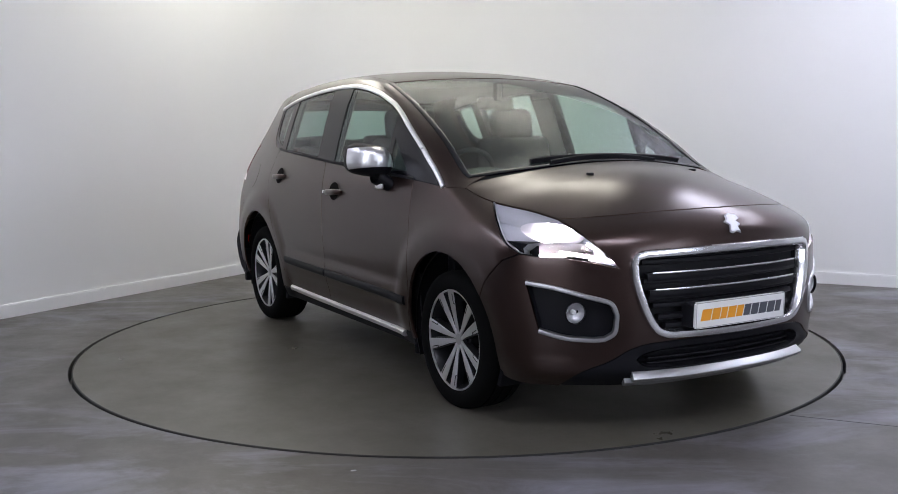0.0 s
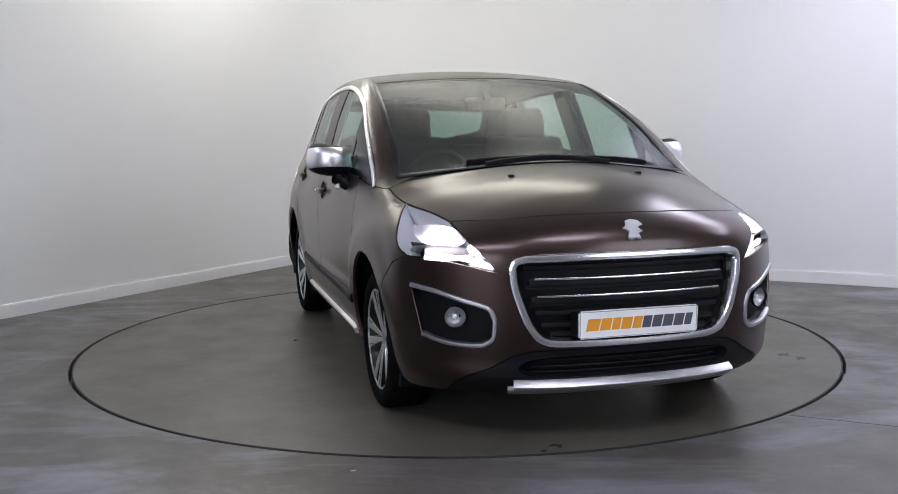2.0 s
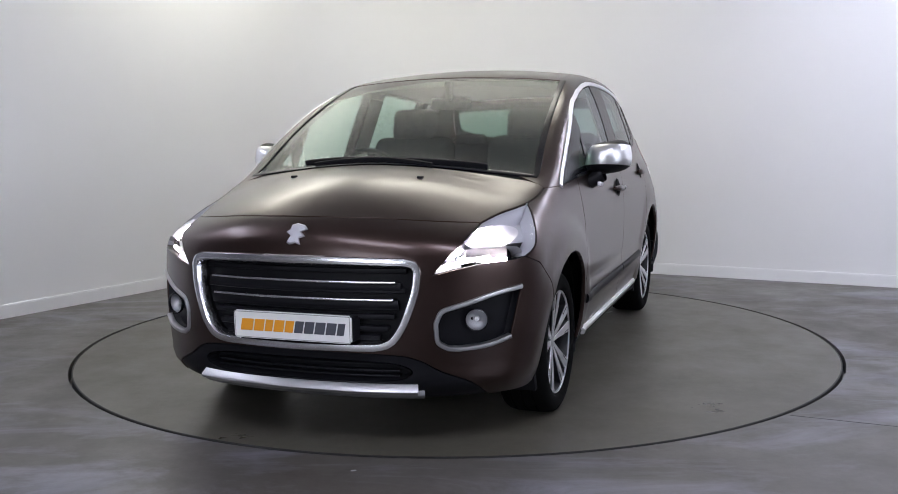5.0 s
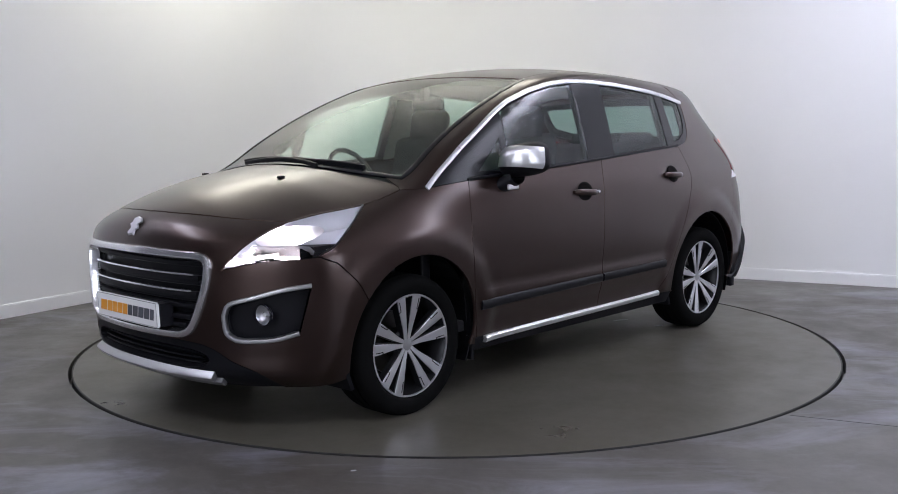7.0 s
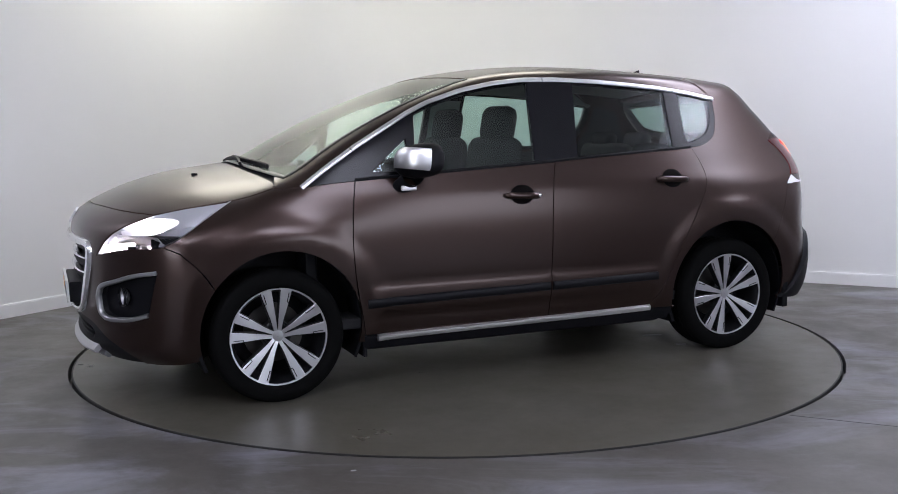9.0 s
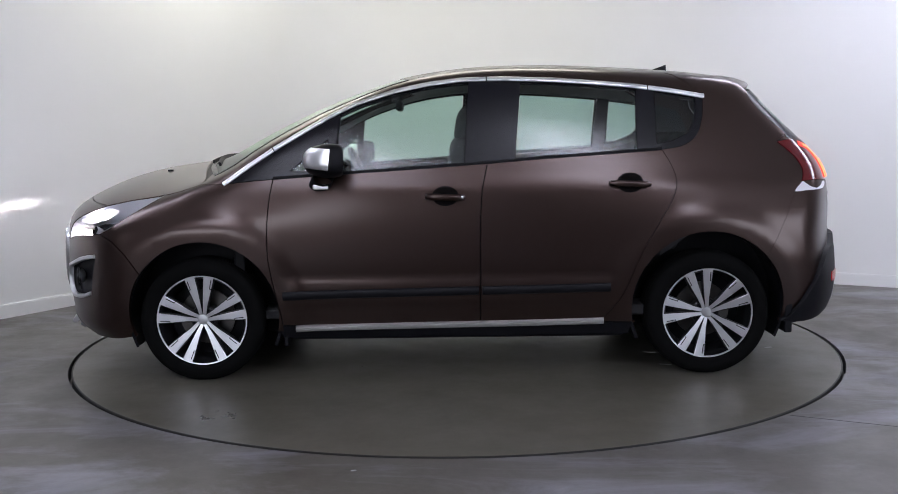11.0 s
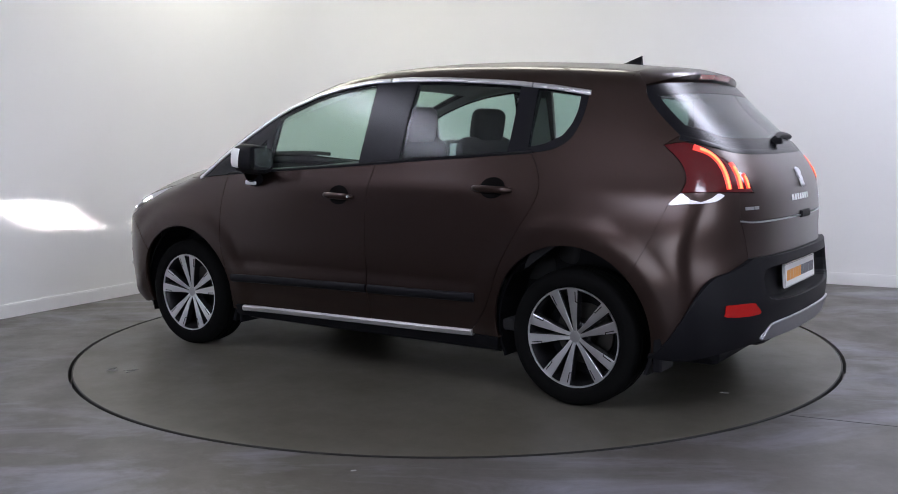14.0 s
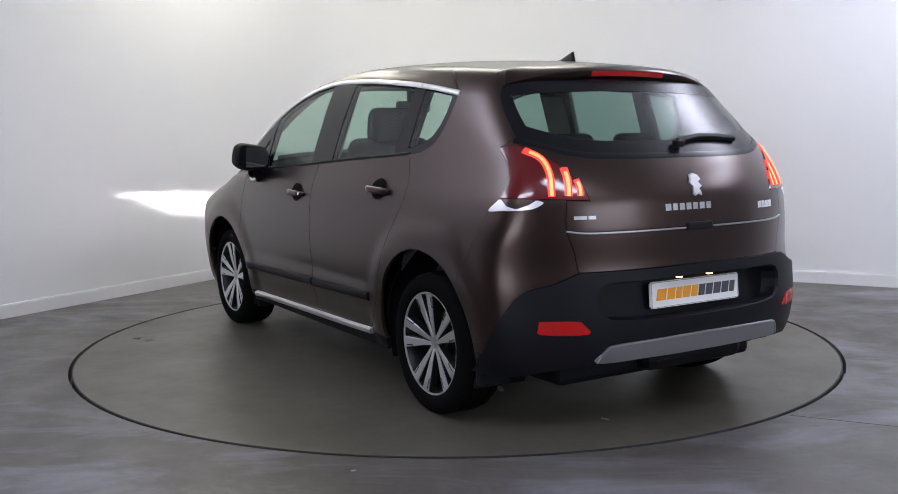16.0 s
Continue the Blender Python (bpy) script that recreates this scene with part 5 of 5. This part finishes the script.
for a, b in zip(rows, rows[1:]):
    for j in range(5):
        bm.faces.new((a[j], a[j + 1], b[j + 1], b[j]))
bm.faces.new(rows[-1])
part("aerial_fin", bm, M_GLOSSBLACK, car, "black roof aerial fin", smooth=True)
line = near("tail", [(-1.95, -0.02, 1.215), (-1.95, -0.15, 1.232), (-1.92, -0.28, 1.232), (-1.89, -0.40, 1.222)])
strip("rear_wiper", line + normals(line) * 0.012, 0.026, 0.010, M_BLACK, tailgate, "black rear wiper resting on the glass", sink=0.012)
part("wiper_pivot", soft_box(-2.0, -0.03, 1.195, -1.955, 0.015, 1.228, 0.010), M_BLACK, tailgate)

# ---- front wipers, washer jets ----
for pts in ([(1.36, 0.28), (1.335, 0.10), (1.315, -0.12), (1.275, -0.42)], [(1.33, -0.34), (1.325, -0.1), (1.32, 0.2), (1.27, 0.52)]):
    line = drawn("top", pts)
    strip("wiper_blade", line + normals(line) * 0.010, 0.015, 0.008, M_BLACK, car, "black windscreen wiper", sink=0.016)
for y in (0.312, -0.312):
    at = lift("top", [(1.60, y)])[0]
    part("washer_jet", soft_box(at[0] - 0.015, y - 0.012, at[2] - 0.003, at[0] + 0.015, y + 0.012, at[2] + 0.009, 0.004), M_BLACK, car, "black washer jet")

# ---- cabin ----


def cushion(x0, y0, z0, x1, y1, z1, r, lean=0.0, pivot=(0, 0)):
    bm = soft_box(x0, y0, z0, x1, y1, z1, r, 4)
    if lean:
        m = Matrix.Translation((pivot[0], 0, pivot[1])) @ Matrix.Rotation(radians(lean), 4, "Y") @ Matrix.Translation((-pivot[0], 0, -pivot[1]))
        bmesh.ops.transform(bm, matrix=m, verts=bm.verts)
    return bm


for y in (0.37, -0.37):
    seat = part("front_seat", cushion(0.03, y - 0.25, 0.50, 0.58, y + 0.25, 0.66, 0.06), M_TRIM, car, "dark cloth front seat", smooth=True)
    part("backrest", cushion(-0.03, y - 0.26, 0.60, 0.11, y + 0.26, 1.255, 0.065, -10, (0.05, 0.62)), M_TRIM, seat, smooth=True)
    part("headrest", cushion(-0.02, y - 0.145, 1.22, 0.10, y + 0.145, 1.43, 0.055, -10, (0.05, 0.62)), M_TRIM, seat, smooth=True)
    for dy in (-0.05, 0.05):
        part("headrest_post", cushion(0.035, y + dy - 0.006, 1.18, 0.047, y + dy + 0.006, 1.28, 0.004, -10, (0.05, 0.62)), M_SATIN, seat)
bench = part("rear_seat", cushion(-1.10, -0.62, 0.52, -0.62, 0.62, 0.68, 0.06), M_TRIM, car, "dark cloth rear bench seat", smooth=True)
for y0, y1 in ((0.01, 0.62), (-0.62, -0.01)):
    part("backrest", cushion(-1.22, y0, 0.62, -1.09, y1, 1.20, 0.05, -12, (-1.15, 0.65)), M_TRIM, bench, smooth=True)
for y in (0.40, 0.0, -0.40):
    part("headrest", cushion(-1.19, y - 0.12, 1.17, -1.10, y + 0.12, 1.27, 0.04, -12, (-1.15, 0.65)), M_TRIM, bench, smooth=True)
bm = bmesh.new()
rows = []
for y in np.linspace(-0.74, 0.74, 17):
    hood = 0.035 * math.exp(-((y + 0.37) / 0.2) ** 2)
    rows.append([bm.verts.new(c) for c in ((1.24 - 0.14 * y * y, y, 1.055), (1.0, y, 1.065 + hood * 0.5), (0.78, y, 1.055 + hood), (0.70, y, 1.01 + hood), (0.68, y, 0.80), (0.74, y, 0.55))])
for a, b in zip(rows, rows[1:]):
    for j in range(5):
        bm.faces.new((a[j], a[j + 1], b[j + 1], b[j]))
part("dashboard", bm, M_DASH, car, "dark soft dashboard", smooth=True)
bm = bmesh.new()
rows = []
for i in range(40):
    a = 2 * math.pi * i / 40
    rows.append([bm.verts.new(((0.185 + 0.014 * math.cos(b)) * math.cos(a), 0.014 * math.sin(b), (0.185 + 0.014 * math.cos(b)) * math.sin(a))) for b in np.linspace(0, 2 * math.pi, 9)[:-1]])
for i in range(40):
    for j in range(8):
        bm.faces.new((rows[i][j], rows[i][(j + 1) % 8], rows[(i + 1) % 40][(j + 1) % 8], rows[(i + 1) % 40][j]))
box(bm, -0.18, -0.012, -0.02, 0.18, 0.012, 0.02)
box(bm, -0.06, -0.02, -0.06, 0.06, 0.02, 0.05)
bmesh.ops.transform(bm, matrix=Matrix.Translation((0.57, -0.37, 1.01)) @ Matrix.Rotation(radians(90), 4, "Z") @ Matrix.Rotation(radians(25), 4, "X"), verts=bm.verts)
part("steering_wheel", bm, M_TRIM, car, "dark steering wheel", smooth=True)
part("centre_console", cushion(-0.3, -0.12, 0.35, 0.85, 0.12, 0.78, 0.04), M_DASH, car)
part("cabin_floor", soft_box(-1.1, -0.80, 0.305, 1.1, 0.80, 0.36, 0.01), M_TRIM, car)
part("bulkhead", soft_box(1.10, -0.78, 0.32, 1.16, 0.78, 1.02, 0.01), M_BLACK, car)
part("parcel_shelf", soft_box(-1.85, -0.62, 1.02, -1.27, 0.62, 1.05, 0.01), M_TRIM, car)
part("inner_mirror", cushion(0.29, -0.12, 1.40, 0.33, 0.12, 1.47, 0.018), M_BLACK, car, "black inside mirror", smooth=True)
part("mirror_stalk", soft_box(0.31, -0.02, 1.45, 0.36, 0.02, 1.555, 0.008), M_BLACK, car)
# inner pillars and roof edge
for sgn in (1, -1):
    m = sgn < 0
    for x0, x1 in ((-0.09, -0.30), (-0.95, -1.03)):
        out = lift("side", [(x0, 1.11), (x0 - 0.02, 1.51), (x1 - 0.02, 1.50), (x1, 1.13)])
        panel("inner_pillar", "ring", out, M_TRIM if x0 < -0.5 else M_LINING, car, lower=0.05, depth=0, gap=0, mirror=m, step=0.1)
    panel("inner_rail", "ring", joined(screen_side[6:], roof_side[1:-8], cant3[::-1][:-20]), M_LINING, car, lower=0.035, depth=0, gap=0, mirror=m, step=0.08)
    q_in = lift("side", [(-1.06, 0.62), (-1.14, 1.02), (-1.08, 1.14), (-1.25, 1.20), (-1.31, 1.30), (-1.33, 1.47), (-1.50, 1.42), (-1.60, 1.25), (-1.70, 1.10), (-1.72, 0.9), (-1.6, 0.78), (-1.3, 0.80)])
    panel("boot_lining", "ring", q_in, M_TRIM, car, lower=0.06, depth=0, gap=0, mirror=m, step=0.1)

# ---- what moves ----
TURN = [(0.0, -59.94), (0.5, -60.91), (1.0, -63.59), (1.5, -67.6), (2.0, -73.4), (2.5, -79.3), (3.0, -85.35), (3.5, -91.3), (4.0, -97.4), (4.5, -103.3), (5.0, -109.4),
        (5.5, -115.3), (6.0, -121.2), (6.5, -127.1), (7.0, -133.0), (7.5, -138.9), (8.0, -144.85), (8.5, -150.75), (9.0, -156.7), (9.5, -162.4), (10.0, -168.1),
        (10.5, -173.8), (11.0, -179.5), (11.5, -185.2), (12.0, -191.0), (12.5, -196.75), (13.0, -202.55), (13.5, -208.35), (14.0, -214.25), (14.5, -220.1),
        (15.0, -226.0), (15.5, -231.85), (16.0, -237.9)]


def motions():
    walk(car, [(t, pose(0, 0, 0, 0, 0, a) @ pose(0.009, 0.097, 0)) for t, a in TURN])
    walk(turntable, [(t, pose(0, 0, 0, 0, 0, a)) for t, a in TURN])


motions()
